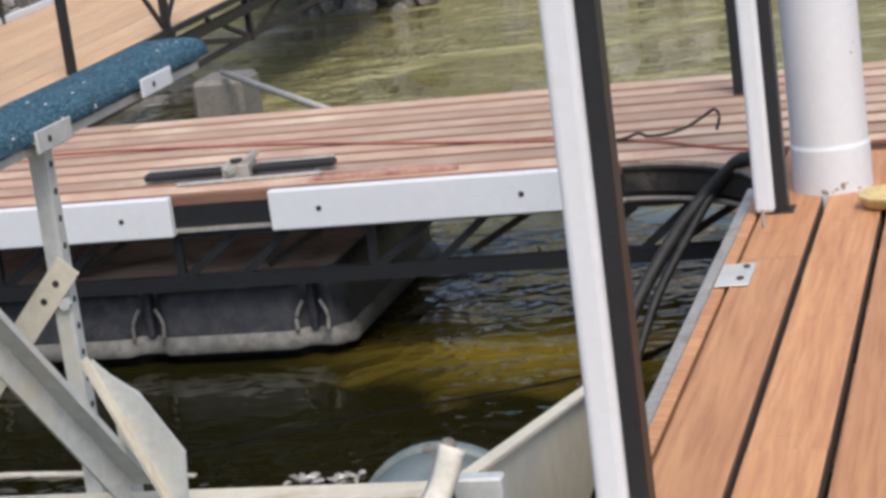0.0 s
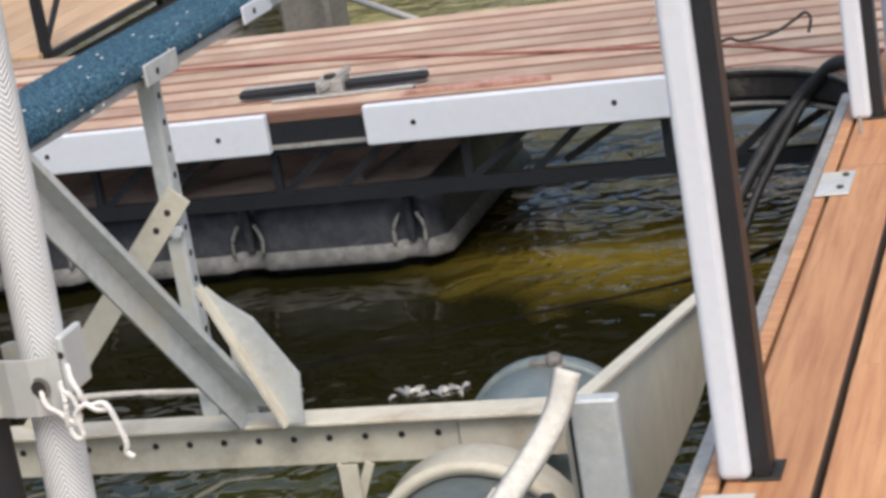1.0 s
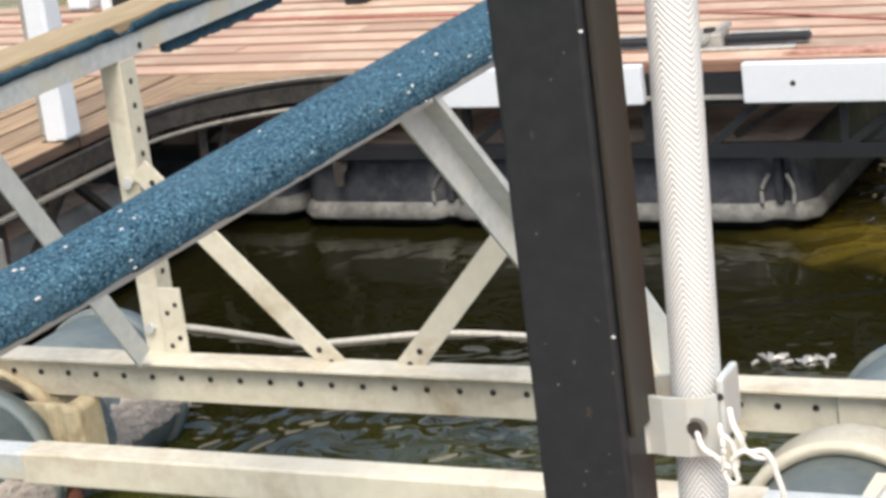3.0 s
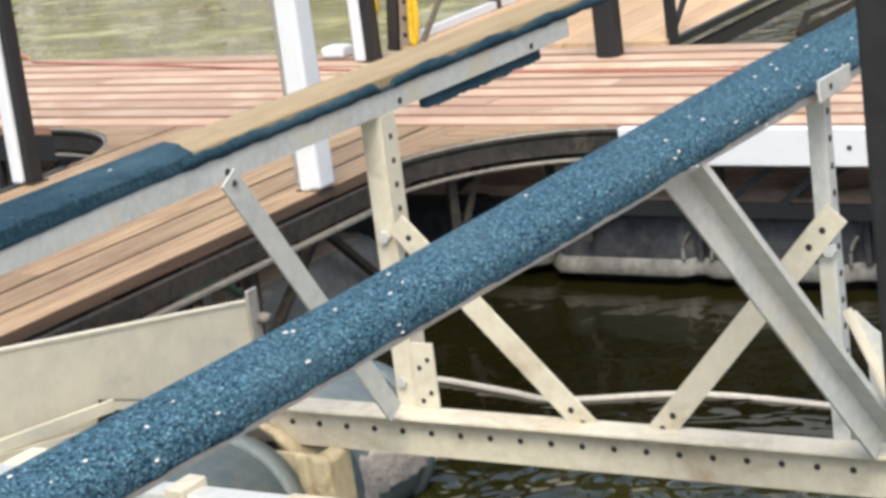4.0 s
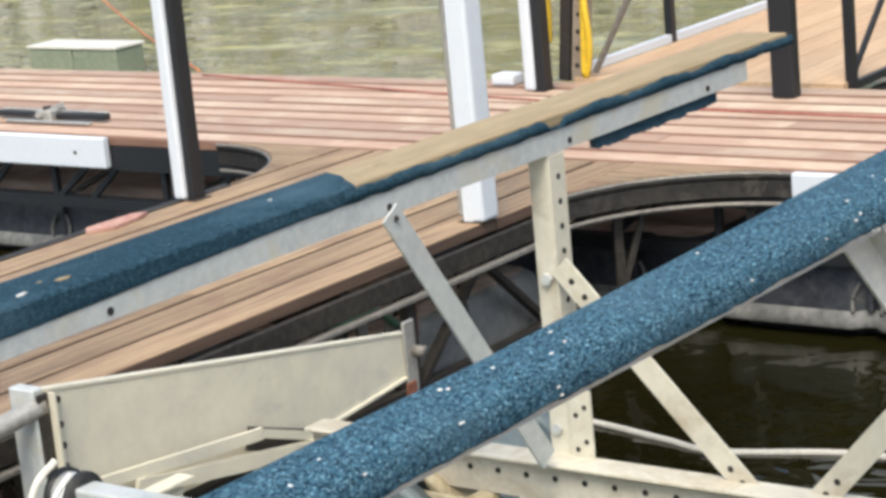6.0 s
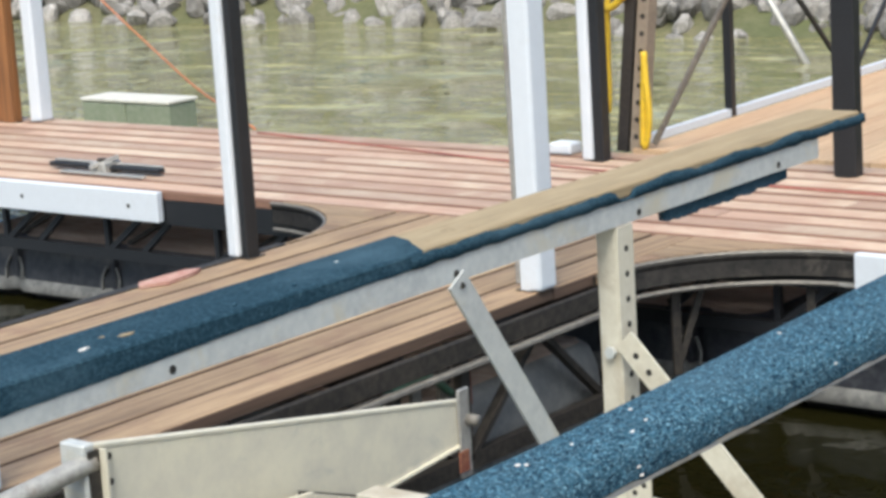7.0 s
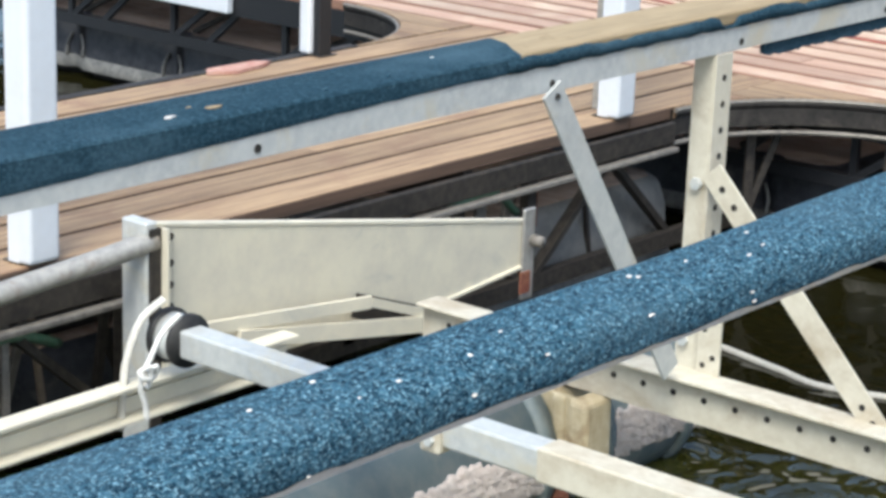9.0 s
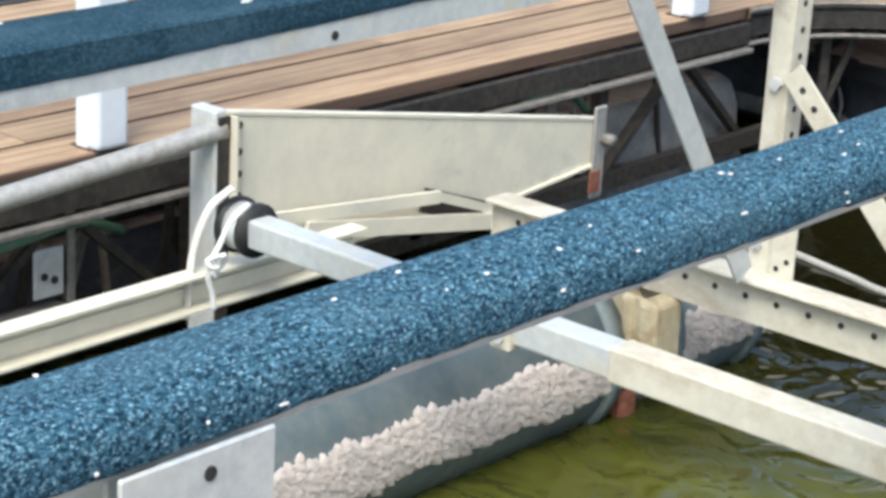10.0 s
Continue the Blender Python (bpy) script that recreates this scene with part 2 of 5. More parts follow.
def braid_material():
    """White woven sleeve: two sets of strands crossing in a herringbone."""
    m = bpy.data.materials.new("white_braided_sleeve")
    m.use_nodes = True
    nt = m.node_tree
    bsdf = nt.nodes["Principled BSDF"]
    co = nt.nodes.new("ShaderNodeTexCoord")
    xyz = nt.nodes.new("ShaderNodeSeparateXYZ")
    nt.links.new(co.outputs["Object"], xyz.inputs[0])

    def calc(op, *ins):
        n = nt.nodes.new("ShaderNodeMath")
        n.operation = op
        for sock, v in zip(n.inputs, ins):
            if isinstance(v, (int, float)):
                sock.default_value = v
            else:
                nt.links.new(v, sock)
        return n.outputs[0]
    turn = calc("ARCTAN2", xyz.outputs[1], xyz.outputs[0])
    zig = calc("PINGPONG", calc("ADD", turn, 3.22), 0.95)
    strands = calc("ADD", calc("MULTIPLY", zig, 34.0), calc("MULTIPLY", xyz.outputs[2], 2300.0))
    weave = calc("MULTIPLY_ADD", calc("SINE", strands), 0.5, 0.5)
    dirt = grain(nt, co.outputs["Object"], 22.0, (1, 1, 0.5), 5.0, 0.6)
    col = mixed(nt, ramp(nt, weave, 0.05, 0.5), (0.34, 0.345, 0.35), (0.80, 0.80, 0.80))
    col = mixed(nt, ramp(nt, dirt, 0.55, 0.9), col, (0.55, 0.54, 0.5))
    nt.links.new(col, bsdf.inputs["Base Color"])
    bsdf.inputs["Roughness"].default_value = 0.75
    b = nt.nodes.new("ShaderNodeBump")
    b.inputs["Strength"].default_value, b.inputs["Distance"].default_value = 0.6, 0.0008
    nt.links.new(weave, b.inputs["Height"])
    nt.links.new(b.outputs[0], bsdf.inputs["Normal"])
    return m


def water_material():
    m = bpy.data.materials.new("murky_green_water")
    m.use_nodes = True
    nt = m.node_tree
    bsdf = nt.nodes["Principled BSDF"]
    co = nt.nodes.new("ShaderNodeTexCoord")
    vec = co.outputs["Object"]
    cloud = grain(nt, vec, 0.5, (1, 1, 1), 4.0, 0.6, 0.5)
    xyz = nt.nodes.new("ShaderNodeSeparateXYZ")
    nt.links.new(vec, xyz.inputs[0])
    # Slip water kept dark: the shade on it is put into the colour.
    slip_shade = mixed(nt, ramp(nt, cloud, 0.35, 0.7), (0.008, 0.0072, 0.002), (0.013, 0.0122, 0.0036))
    # Silty lake tone, paler also because its open-sky light is put in.
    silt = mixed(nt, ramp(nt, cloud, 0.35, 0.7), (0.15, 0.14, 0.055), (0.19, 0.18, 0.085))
    # Pale blotches paint the bright ripples into the lake colour.
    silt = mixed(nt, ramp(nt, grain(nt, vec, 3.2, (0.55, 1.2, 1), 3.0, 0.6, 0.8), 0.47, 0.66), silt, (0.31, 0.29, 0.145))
    # Murky green painted brighter at the open end than in the shaded water.
    open_green = mixed(nt, ramp(nt, cloud, 0.3, 0.7), (0.075, 0.082, 0.012), (0.15, 0.152, 0.026))
    open_reach = nt.nodes.new("ShaderNodeMath")
    open_reach.operation = "MULTIPLY_ADD"
    nt.links.new(xyz.outputs[1], open_reach.inputs[0])
    open_reach.inputs[1].default_value = -0.28
    nt.links.new(cloud, open_reach.inputs[2])
    open_mask = nt.nodes.new("ShaderNodeMath")
    open_mask.operation = "MULTIPLY"
    nt.links.new(ramp(nt, open_reach.outputs[0], 0.85, 1.15), open_mask.inputs[0])
    nt.links.new(ramp(nt, grain(nt, vec, 1.5, (1, 1, 1), 4.0, 0.6, 0.5), 0.22, 0.78), open_mask.inputs[1])
    col = mixed(nt, open_mask.outputs[0], slip_shade, open_green)
    # Shaded slip to brighter lake, blended by colour along y.
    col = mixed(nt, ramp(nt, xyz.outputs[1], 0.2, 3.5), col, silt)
    # Lit shallows beside the float: their light is painted amber, with extra ripples.
    spot = nt.nodes.new("ShaderNodeVectorMath")
    spot.operation = "DISTANCE"
    nt.links.new(vec, spot.inputs[0])
    spot.inputs[1].default_value = (-0.72, 0.5, 0)
    uneven = nt.nodes.new("ShaderNodeMath")
    uneven.operation = "MULTIPLY_ADD"
    nt.links.new(grain(nt, vec, 1.8, (1, 1, 1), 3.0, 0.6, 0.6), uneven.inputs[0])
    uneven.inputs[1].default_value = 0.9
    nt.links.new(spot.outputs["Value"], uneven.inputs[2])
    lit_patch = ramp(nt, uneven.outputs[0], 1.6, 0.75)
    col = mixed(nt, lit_patch, col, (0.22, 0.16, 0.022))
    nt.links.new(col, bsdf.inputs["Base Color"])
    bsdf.inputs["Roughness"].default_value = 0.03
    bsdf.inputs["IOR"].default_value = 1.33
    swell = grain(nt, vec, 2.0, (0.8, 1.5, 1), 2.0, 0.5, 0.5)
    chop = grain(nt, vec, 7.0, (0.9, 1.0, 1), 1.0, 0.5, 1.2)
    calm = ramp(nt, grain(nt, vec, 0.55, (1, 1, 1), 2.0, 0.5, 0.3), 0.38, 0.6)
    add = nt.nodes.new("ShaderNodeMath")
    add.operation = "MULTIPLY_ADD"
    nt.links.new(chop, add.inputs[0])
    add.inputs[1].default_value = 0.6
    nt.links.new(swell, add.inputs[2])
    level = nt.nodes.new("ShaderNodeMath")
    level.operation = "MULTIPLY"
    nt.links.new(add.outputs[0], level.inputs[0])
    near = ramp(nt, xyz.outputs[1], -1.15, -1.8)
    lake = nt.nodes.new("ShaderNodeMath")
    lake.operation = "MULTIPLY_ADD"
    nt.links.new(ramp(nt, xyz.outputs[1], 0.9, 1.8), lake.inputs[0])
    nt.links.new(calm, lake.inputs[1])
    lake.inputs[2].default_value = 0.05
    rough_a = nt.nodes.new("ShaderNodeMath")
    rough_a.operation = "MULTIPLY_ADD"
    nt.links.new(lit_patch, rough_a.inputs[0])
    rough_a.inputs[1].default_value = 0.55
    nt.links.new(lake.outputs[0], rough_a.inputs[2])
    rough_b = nt.nodes.new("ShaderNodeMath")
    rough_b.operation = "MULTIPLY_ADD"
    nt.links.new(near, rough_b.inputs[0])
    rough_b.inputs[1].default_value = 0.2
    nt.links.new(rough_a.outputs[0], rough_b.inputs[2])
    nt.links.new(rough_b.outputs[0], level.inputs[1])
    b = nt.nodes.new("ShaderNodeBump")
    b.inputs["Strength"].default_value, b.inputs["Distance"].default_value = 1.0, 0.17
    nt.links.new(level.outputs[0], b.inputs["Height"])
    nt.links.new(b.outputs[0], bsdf.inputs["Normal"])
    return m


carpet = carpet_material("blue_marine_carpet", (0.006, 0.022, 0.04), (0.042, 0.108, 0.16), (0.22, 0.38, 0.47), (0.53, 0.67))
flat_carpet = carpet_material("flattened_blue_carpet", (0.010, 0.029, 0.046), (0.026, 0.06, 0.086), (0.08, 0.14, 0.18), (0.56, 0.74))
braid = braid_material()
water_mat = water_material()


# ---- mesh helpers ----
def part(name, bm, material, parent=None, label="", smooth=False):
    me = bpy.data.meshes.new(name)
    bmesh.ops.recalc_face_normals(bm, faces=bm.faces)
    bm.to_mesh(me)
    bm.free()
    if smooth:
        for p in me.polygons:
            p.use_smooth = True
    for mm in material if isinstance(material, (list, tuple)) else [material]:
        me.materials.append(mm)
    ob = new(name, me)
    if parent:
        ob.parent = parent
    if label:
        ob["label"] = label
    return ob


def thing(name, label, category, group="", kind="", at=(0, 0, 0)):
    ob = new(name)
    ob.empty_display_size = 0.1
    ob.location = at
    return tagged(ob, label, category, group, kind)


def box(bm, x0, x1, y0, y1, z0, z1, bevel=0.0, seg=1):
    got = bmesh.ops.create_cube(bm, size=1)["verts"]
    for v in got:
        v.co = Vector((x0 if v.co.x < 0 else x1, y0 if v.co.y < 0 else y1, z0 if v.co.z < 0 else z1))
    if bevel:
        edges = list({e for v in got for e in v.link_edges})
        bmesh.ops.bevel(bm, geom=edges, offset=bevel, segments=seg, affect="EDGES", profile=0.5)
    return bm


def boxed(*a, **k):
    return box(bmesh.new(), *a, **k)


def frame_of(p, q, up=(0, 0, 1)):
    p, q = Vector(p), Vector(q)
    d = (q - p).normalized()
    u = Vector(up)
    if abs(d.dot(u)) > 0.98:
        u = Vector((0, 1, 0))
    s = d.cross(u).normalized()
    u = s.cross(d).normalized()
    return Matrix((d, s, u)).transposed(), (q - p).length


def extrude_profile(bm, profile, p, q, up=(0, 0, 1)):
    """Sweep a closed profile of (side, up) points straight from p to q."""
    rot, _ = frame_of(p, q, up)
    rings = []
    for end in (Vector(p), Vector(q)):
        rings.append([bm.verts.new(end + rot @ Vector((0, a, b))) for a, b in profile])
    n = len(profile)
    for i in range(n):
        bm.faces.new((rings[0][i], rings[0][(i + 1) % n], rings[1][(i + 1) % n], rings[1][i]))
    bm.faces.new(rings[0])
    bm.faces.new(rings[1])
    return bm


def bar(bm, p, q, w, h, up=(0, 0, 1)):
    return extrude_profile(bm, [(-w / 2, -h / 2), (w / 2, -h / 2), (w / 2, h / 2), (-w / 2, h / 2)], p, q, up)


def angle_iron(bm, p, q, leg, t, up=(0, 0, 1), flip=1):
    f = flip
    return extrude_profile(bm, [(0, 0), (f * leg, 0), (f * leg, t), (f * t, t), (f * t, leg), (0, leg)], p, q, up)


def channel(bm, p, q, h, w, t, up=(0, 0, 1), flip=1):
    f = flip
    return extrude_profile(bm, [(0, 0), (f * w, 0), (f * w, t), (f * t, t), (f * t, h - t), (f * w, h - t), (f * w, h), (0, h)], p, q, up)


def tube(bm, points, r, n=10, cap=True):
    pts = [Vector(p) for p in points]
    rings = []
    for i, p in enumerate(pts):
        a, b = pts[max(i - 1, 0)], pts[min(i + 1, len(pts) - 1)]
        rot, _ = frame_of(a, b)
        rr = r[i] if isinstance(r, (list, tuple)) else r
        rings.append([bm.verts.new(p + rot @ Vector((0, rr * math.cos(2 * math.pi * k / n), rr * math.sin(2 * math.pi * k / n)))) for k in range(n)])
    for ra, rb in zip(rings, rings[1:]):
        for k in range(n):
            bm.faces.new((ra[k], ra[(k + 1) % n], rb[(k + 1) % n], rb[k]))
    if cap:
        bm.faces.new(rings[0])
        bm.faces.new(rings[-1])
    return bm


def spline(points, steps=6):
    """A smooth line through the points."""
    p = [Vector(a) for a in points]
    p = [2 * p[0] - p[1]] + p + [2 * p[-1] - p[-2]]
    out = []
    for i in range(1, len(p) - 2):
        for k in range(steps):
            t = k / steps
            a, b, c, d = p[i - 1], p[i], p[i + 1], p[i + 2]
            out.append(0.5 * ((2 * b) + (c - a) * t + (2 * a - 5 * b + 4 * c - d) * t * t + (3 * b - a - 3 * c + d) * t ** 3))
    out.append(p[-2])
    return out


def plate(bm, outline, axis, a, b):
    """Extrude a flat outline (two coordinates a point) along axis from a to b."""
    def at(u, v, w):
        return {"x": (w, u, v), "y": (u, w, v), "z": (u, v, w)}[axis]
    lo = [bm.verts.new(at(u, v, a)) for u, v in outline]
    hi = [bm.verts.new(at(u, v, b)) for u, v in outline]
    n = len(outline)
    bm.faces.new(lo)
    bm.faces.new(hi)
    for i in range(n):
        bm.faces.new((lo[i], lo[(i + 1) % n], hi[(i + 1) % n], hi[i]))
    return bm


def disc(bm, p, axis, r, t=0.004, n=12):
    q = Vector(p) + Vector(axis) * t
    return tube(bm, [p, q], r, n)


# ---- water, bank ----
WATER = -0.56
bm = bmesh.new()
bmesh.ops.create_grid(bm, x_segments=8, y_segments=8, size=300)
for v in bm.verts:
    v.co.z = WATER
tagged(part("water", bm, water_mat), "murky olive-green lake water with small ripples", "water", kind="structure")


def shore_y(x):
    return 9.4 + 0.25 * math.sin(x * 0.9) + 0.15 * math.sin(x * 2.3 + 1) - max(0, x + 8) * 0.22


bm = bmesh.new()
grid = []
for i in range(61):
    x = -60 + i * 1.6
    row = []
    for j, (dy, dz) in enumerate(((-1.5, -1.1), (0, -0.62), (0.8, -0.25), (1.8, 0.3), (3.2, 1.2), (6, 2.2), (12, 3.0), (60, 4.0))):
        y = shore_y(min(x, 6)) + dy
        row.append(bm.verts.new((x, y, dz + 0.12 * noise.noise(Vector((x, y, 0))))))
    grid.append(row)
for a, b in zip(grid, grid[1:]):
    for j in range(len(a) - 1):
        bm.faces.new((a[j], b[j], b[j + 1], a[j + 1]))
shore = tagged(part("bank_ground", bm, earth, smooth=True), "earth bank rising behind the rocks at the waterline", "bank", kind="structure")


# ---- dock ----
PITCH = 0.149
BOARD = 0.132


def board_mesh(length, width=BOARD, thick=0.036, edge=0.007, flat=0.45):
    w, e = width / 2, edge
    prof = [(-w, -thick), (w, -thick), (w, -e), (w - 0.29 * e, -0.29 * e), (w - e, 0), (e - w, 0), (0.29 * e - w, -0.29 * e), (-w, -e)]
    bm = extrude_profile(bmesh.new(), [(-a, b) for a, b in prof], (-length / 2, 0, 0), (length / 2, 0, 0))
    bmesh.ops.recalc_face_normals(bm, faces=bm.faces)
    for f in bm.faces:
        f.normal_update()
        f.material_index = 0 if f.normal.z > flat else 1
    me = bpy.data.meshes.new("plank")
    bm.to_mesh(me)
    bm.free()
    return me


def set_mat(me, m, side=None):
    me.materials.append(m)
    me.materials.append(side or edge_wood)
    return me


walkway = tagged(new("walkway"), "floating main walkway decked with faded red planks", "walkway", kind="structure")
finger_right = tagged(new("finger_pier"), "finger pier decked with orange-brown stained planks", "pier", kind="structure")
finger_left = tagged(new("finger_pier"), "finger pier decked with weathered tan planks", "pier", kind="structure")


def lay(parent, me, x, y, turn, z=0.0):
    ob = new("plank", me)
    ob.parent = parent
    ob.matrix_basis = pose(x, y, z + random.uniform(-0.0015, 0.0015), 0, 0, turn + random.uniform(-0.06, 0.06))
    return ob


def deck_boards():
    for i in range(9):
        y = 0.075 + i * PITCH
        x = -13.6 + (i * 2.37) % 4.4
        while x < 4.0:
            lay(walkway, walk_board, x + 2.44, y, 0)
            x += 4.882
    for i in range(9):
        x = 0.098 + i * 0.157
        y = -8.4 + (i * 1.1) % 2.0
        if y > -8.3:
            lay(finger_right, set_mat(board_mesh(y + 8.394, 0.144), deck_orange), x, (y - 8.406) / 2, 90)
        while y < -0.2:
            ln = 2.4
            if y + ln > -0.02:
                break
            lay(finger_right, finger_board, x, y + ln / 2, 90)
            y += ln + 0.003
        rest = -0.008 - y
        if rest > 0.15:
            lay(finger_right, set_mat(board_mesh(rest, 0.144), deck_orange), x, y + rest / 2, 90)
    for i in range(8):
        x = -3.385 - 0.078 - i * 0.156
        y = -8.4 + (i * 1.3 + 3.2) % 3.6
        if y > -8.3:
            lay(finger_left, set_mat(board_mesh(y + 8.398, 0.141), deck_tan), x, (y - 8.406) / 2, 90)
        while y < -0.2:
            ln = 4.4
            if y + ln > -0.02:
                break
            lay(finger_left, left_board, x, y + ln / 2, 90)
            y += ln + 0.002
        rest = -0.008 - y
        if rest > 0.15:
            lay(finger_left, set_mat(board_mesh(rest, 0.141), deck_tan), x, y + rest / 2, 90)


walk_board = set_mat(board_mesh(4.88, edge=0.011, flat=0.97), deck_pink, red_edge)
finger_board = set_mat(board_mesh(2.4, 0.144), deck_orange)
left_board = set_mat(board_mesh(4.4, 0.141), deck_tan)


def gusset(cx, r, edge, side, material, parent):
    """Deck filling an inner corner up to a quarter arc; side +1: the finger lies at greater x. Board strips run along the walkway."""
    y = -0.003
    while y > -r + 0.03:
        y2 = max(y - 0.141, -r + 0.004)
        arc = []
        for k in range(9):
            yy = y + (y2 - y) * k / 8
            dx = math.sqrt(max(r * r - (yy + r) ** 2, 0))
            arc.append((cx + side * dx, yy))
        if abs(arc[0][0] - edge) < 0.012 and abs(arc[-1][0] - edge) < 0.012:
            break
        outline = arc + [(edge, y2), (edge, y)]
        part("plank", plate(bmesh.new(), outline, "z", -0.036, 0.0), material, parent)
        y -= PITCH
    pts = []
    for k in range(17):
        a = math.pi / 2 * k / 16
        pts.append((cx + side * r * math.sin(a), -r + r * math.cos(a)))
    bm = bmesh.new()
    rows = []
    for x, yy in pts:
        d = Vector((x - cx, yy + r)).normalized()
        rows.append([bm.verts.new((x + d.x * o, yy + d.y * o, z)) for o, z in ((-0.010, -0.012), (-0.012, -0.022), (-0.004, -0.034), (-0.006, -0.088), (0.012, -0.090), (0.012, -0.010))])
    for a, b in zip(rows, rows[1:]):
        for k in range(6):
            bm.faces.new((a[k], a[(k + 1) % 6], b[(k + 1) % 6], b[k]))
    part("bumper_band", bm, old_rubber, parent, "weathered black rubber bumper band")
    part("edge_rail", tube(bmesh.new(), [(x, yy, -0.112) for x, yy in pts], 0.008, 6), dull_lip, parent, "dull metal edge rail")
    # curved under-frame: small posts and slanting struts behind the band
    for k in ((3, 10) if side < 0 else ()):
        x, yy = pts[k]
        d = Vector((x - cx, yy + r)).normalized()
        a, b = Vector((x, yy, 0)) + Vector((*(d * 0.05), 0)), Vector((*pts[k - 2], 0)) + Vector((*(d * 0.09), 0))
        part("frame_post", bar(bmesh.new(), a + Vector((0, 0, -0.40)), a + Vector((0, 0, -0.10)), 0.03, 0.012, (d.x, d.y, 0)), dark_frame, parent)
        part("frame_brace", bar(bmesh.new(), a + Vector((0, 0, -0.38)), b + Vector((0, 0, -0.11)), 0.022, 0.010, (d.x, d.y, 0)), dark_frame, parent)
    part("top_lip", tube(bmesh.new(), [(x - (x - cx) / r * 0.008, yy - (yy + r) / r * 0.008, -0.010) for x, yy in pts], 0.007, 6), dull_lip, parent, "dull pale lip along the curved edge")


under_mats = (dark_frame, brown_steel, dull_lip, rusty_brown)
gusset(-0.45, 0.45, -0.006, 1, deck_pink, walkway)
gusset(-2.79, 0.59, -3.384, -1, deck_tan, walkway)
gusset(-5.25, 0.6, -4.64, 1, deck_tan, walkway)

# walkway edge beams, truss, hidden cross frames
part("edge_beam", boxed(-12.5, 5, 0.004, 0.05, -0.138, -0.038), black_steel, walkway, "black steel edge beam")
part("edge_beam", boxed(-12.5, 5, 1.30, 1.345, -0.17, -0.004), dark_frame, walkway)
part("edge_strip", boxed(-2.86, -0.45, -0.012, 0.003, -0.117, -0.106), grey_alu, walkway, "thin pale metal strip")
for y0 in (0.03, 1.27):
    part("truss_chord", bar(bmesh.new(), (-12.5, y0, -0.285), (5, y0, -0.285), 0.035, 0.045), black_steel, walkway)
    x = -12.4
    while x < 4.6:
        part("truss_post", boxed(x - 0.012, x + 0.012, y0 - 0.012, y0 + 0.012, -0.27, -0.136), black_steel, walkway)
        part("truss_brace", bar(bmesh.new(), (x + 0.01, y0, -0.27), (x + 0.19, y0, -0.137), 0.02, 0.024), black_steel, walkway)
        part("truss_brace", bar(bmesh.new(), (x + 0.36, y0, -0.137), (x + 0.20, y0, -0.27), 0.02, 0.024), black_steel, walkway)
        x += 0.62
for k, (y, z0, z1) in enumerate(((0.30, -0.10, -0.04), (0.85, -0.12, -0.04))):
    part("joist", boxed(-12.4, 4.8, y, y + 0.04, z0, z1, 0.004), joist_wood, walkway, "" if k else "brown wooden joist under the deck")
for i in range(26):
    x = -12.2 + i * 0.66
    part("under_brace", bar(bmesh.new(), (x, 0.20, -0.285), (x + 0.34, 0.27, -0.10), 0.02, 0.03, (0, 1, 0)), dark_frame, walkway, "" if i else "dark slanting brace under the deck")
for i in range(14):
    x = -12 + i * 1.2
    part("cross_beam", boxed(x, x + 0.04, 0.055, 1.295, -0.15, -0.042), dark_frame, walkway)


def fascia(x0, x1, holes):
    ob = part("rub_board", boxed(x0, x1, -0.036, -0.001, -0.126, -0.002, 0.006, 2), white_vinyl)
    tagged(ob, "white vinyl rub board bolted to the walkway edge", "rub board", "rub boards")
    for x in holes:
        part("bolt_hole", disc(bmesh.new(), (x, -0.0355, -0.065), (0, -1, 0), 0.009, 0.002, 10), hole_mat, ob, "dark countersunk bolt hole")
    return ob


fascia(-1.527, -0.50, (-1.37, -0.749))
fascia(-2.795, -1.846, (-2.008, -2.6))
fascia(-6.80, -5.835, (-5.998, -6.631))

# finger frames
for side, edge, parent in ((1, -0.012, finger_right), (-1, -3.378, finger_left)):
    out = -side
    xs = sorted((edge, edge + out * 0.03))
    if side == 1:
        part("edge_rail", boxed(xs[0], xs[1], -8.4, -0.43, -0.11, -0.006, 0.004), grey_alu, parent, "dull aluminium edge rail")
        part("edge_strip", boxed(-0.010, 0.018, -8.4, -0.45, -0.04, -0.001, 0.003), deck_orange, parent, "narrow stained edging strip")
    else:
        part("edge_beam", boxed(xs[0], xs[1] - 0.012, -8.4, -0.6, -0.105, -0.04, 0.004), dark_frame, parent, "dark weathered edge beam")
        part("edge_lip", boxed(xs[0], xs[1] + 0.004, -8.4, -0.6, -0.13, -0.115, 0.003), dull_lip, parent, "thin pale lower lip")
    xin = edge + side * 0.03
    y = -8.0
    while y < -0.6:
        part("frame_post", boxed(xin - 0.015, xin + 0.015, y - 0.02, y + 0.02, -0.42, -0.1), dark_frame, parent)
        part("frame_brace", bar(bmesh.new(), (xin, y + 0.03, -0.4), (xin, y + 0.36, -0.12), 0.02, 0.032, (1, 0, 0)), dark_frame, parent)
        part("frame_brace", bar(bmesh.new(), (xin + side * 0.02, y + 0.72, -0.4), (xin + side * 0.02, y + 0.4, -0.12), 0.02, 0.032, (1, 0, 0)), dark_frame, parent)
        y += 0.75
    part("frame_chord", bar(bmesh.new(), (xin, -8.4, -0.42), (xin, -0.2, -0.42), 0.03, 0.05), dark_frame, parent)
part("edge_beam", boxed(1.40, 1.44, -8.4, -0.01, -0.17, -0.002), dark_frame, finger_right)
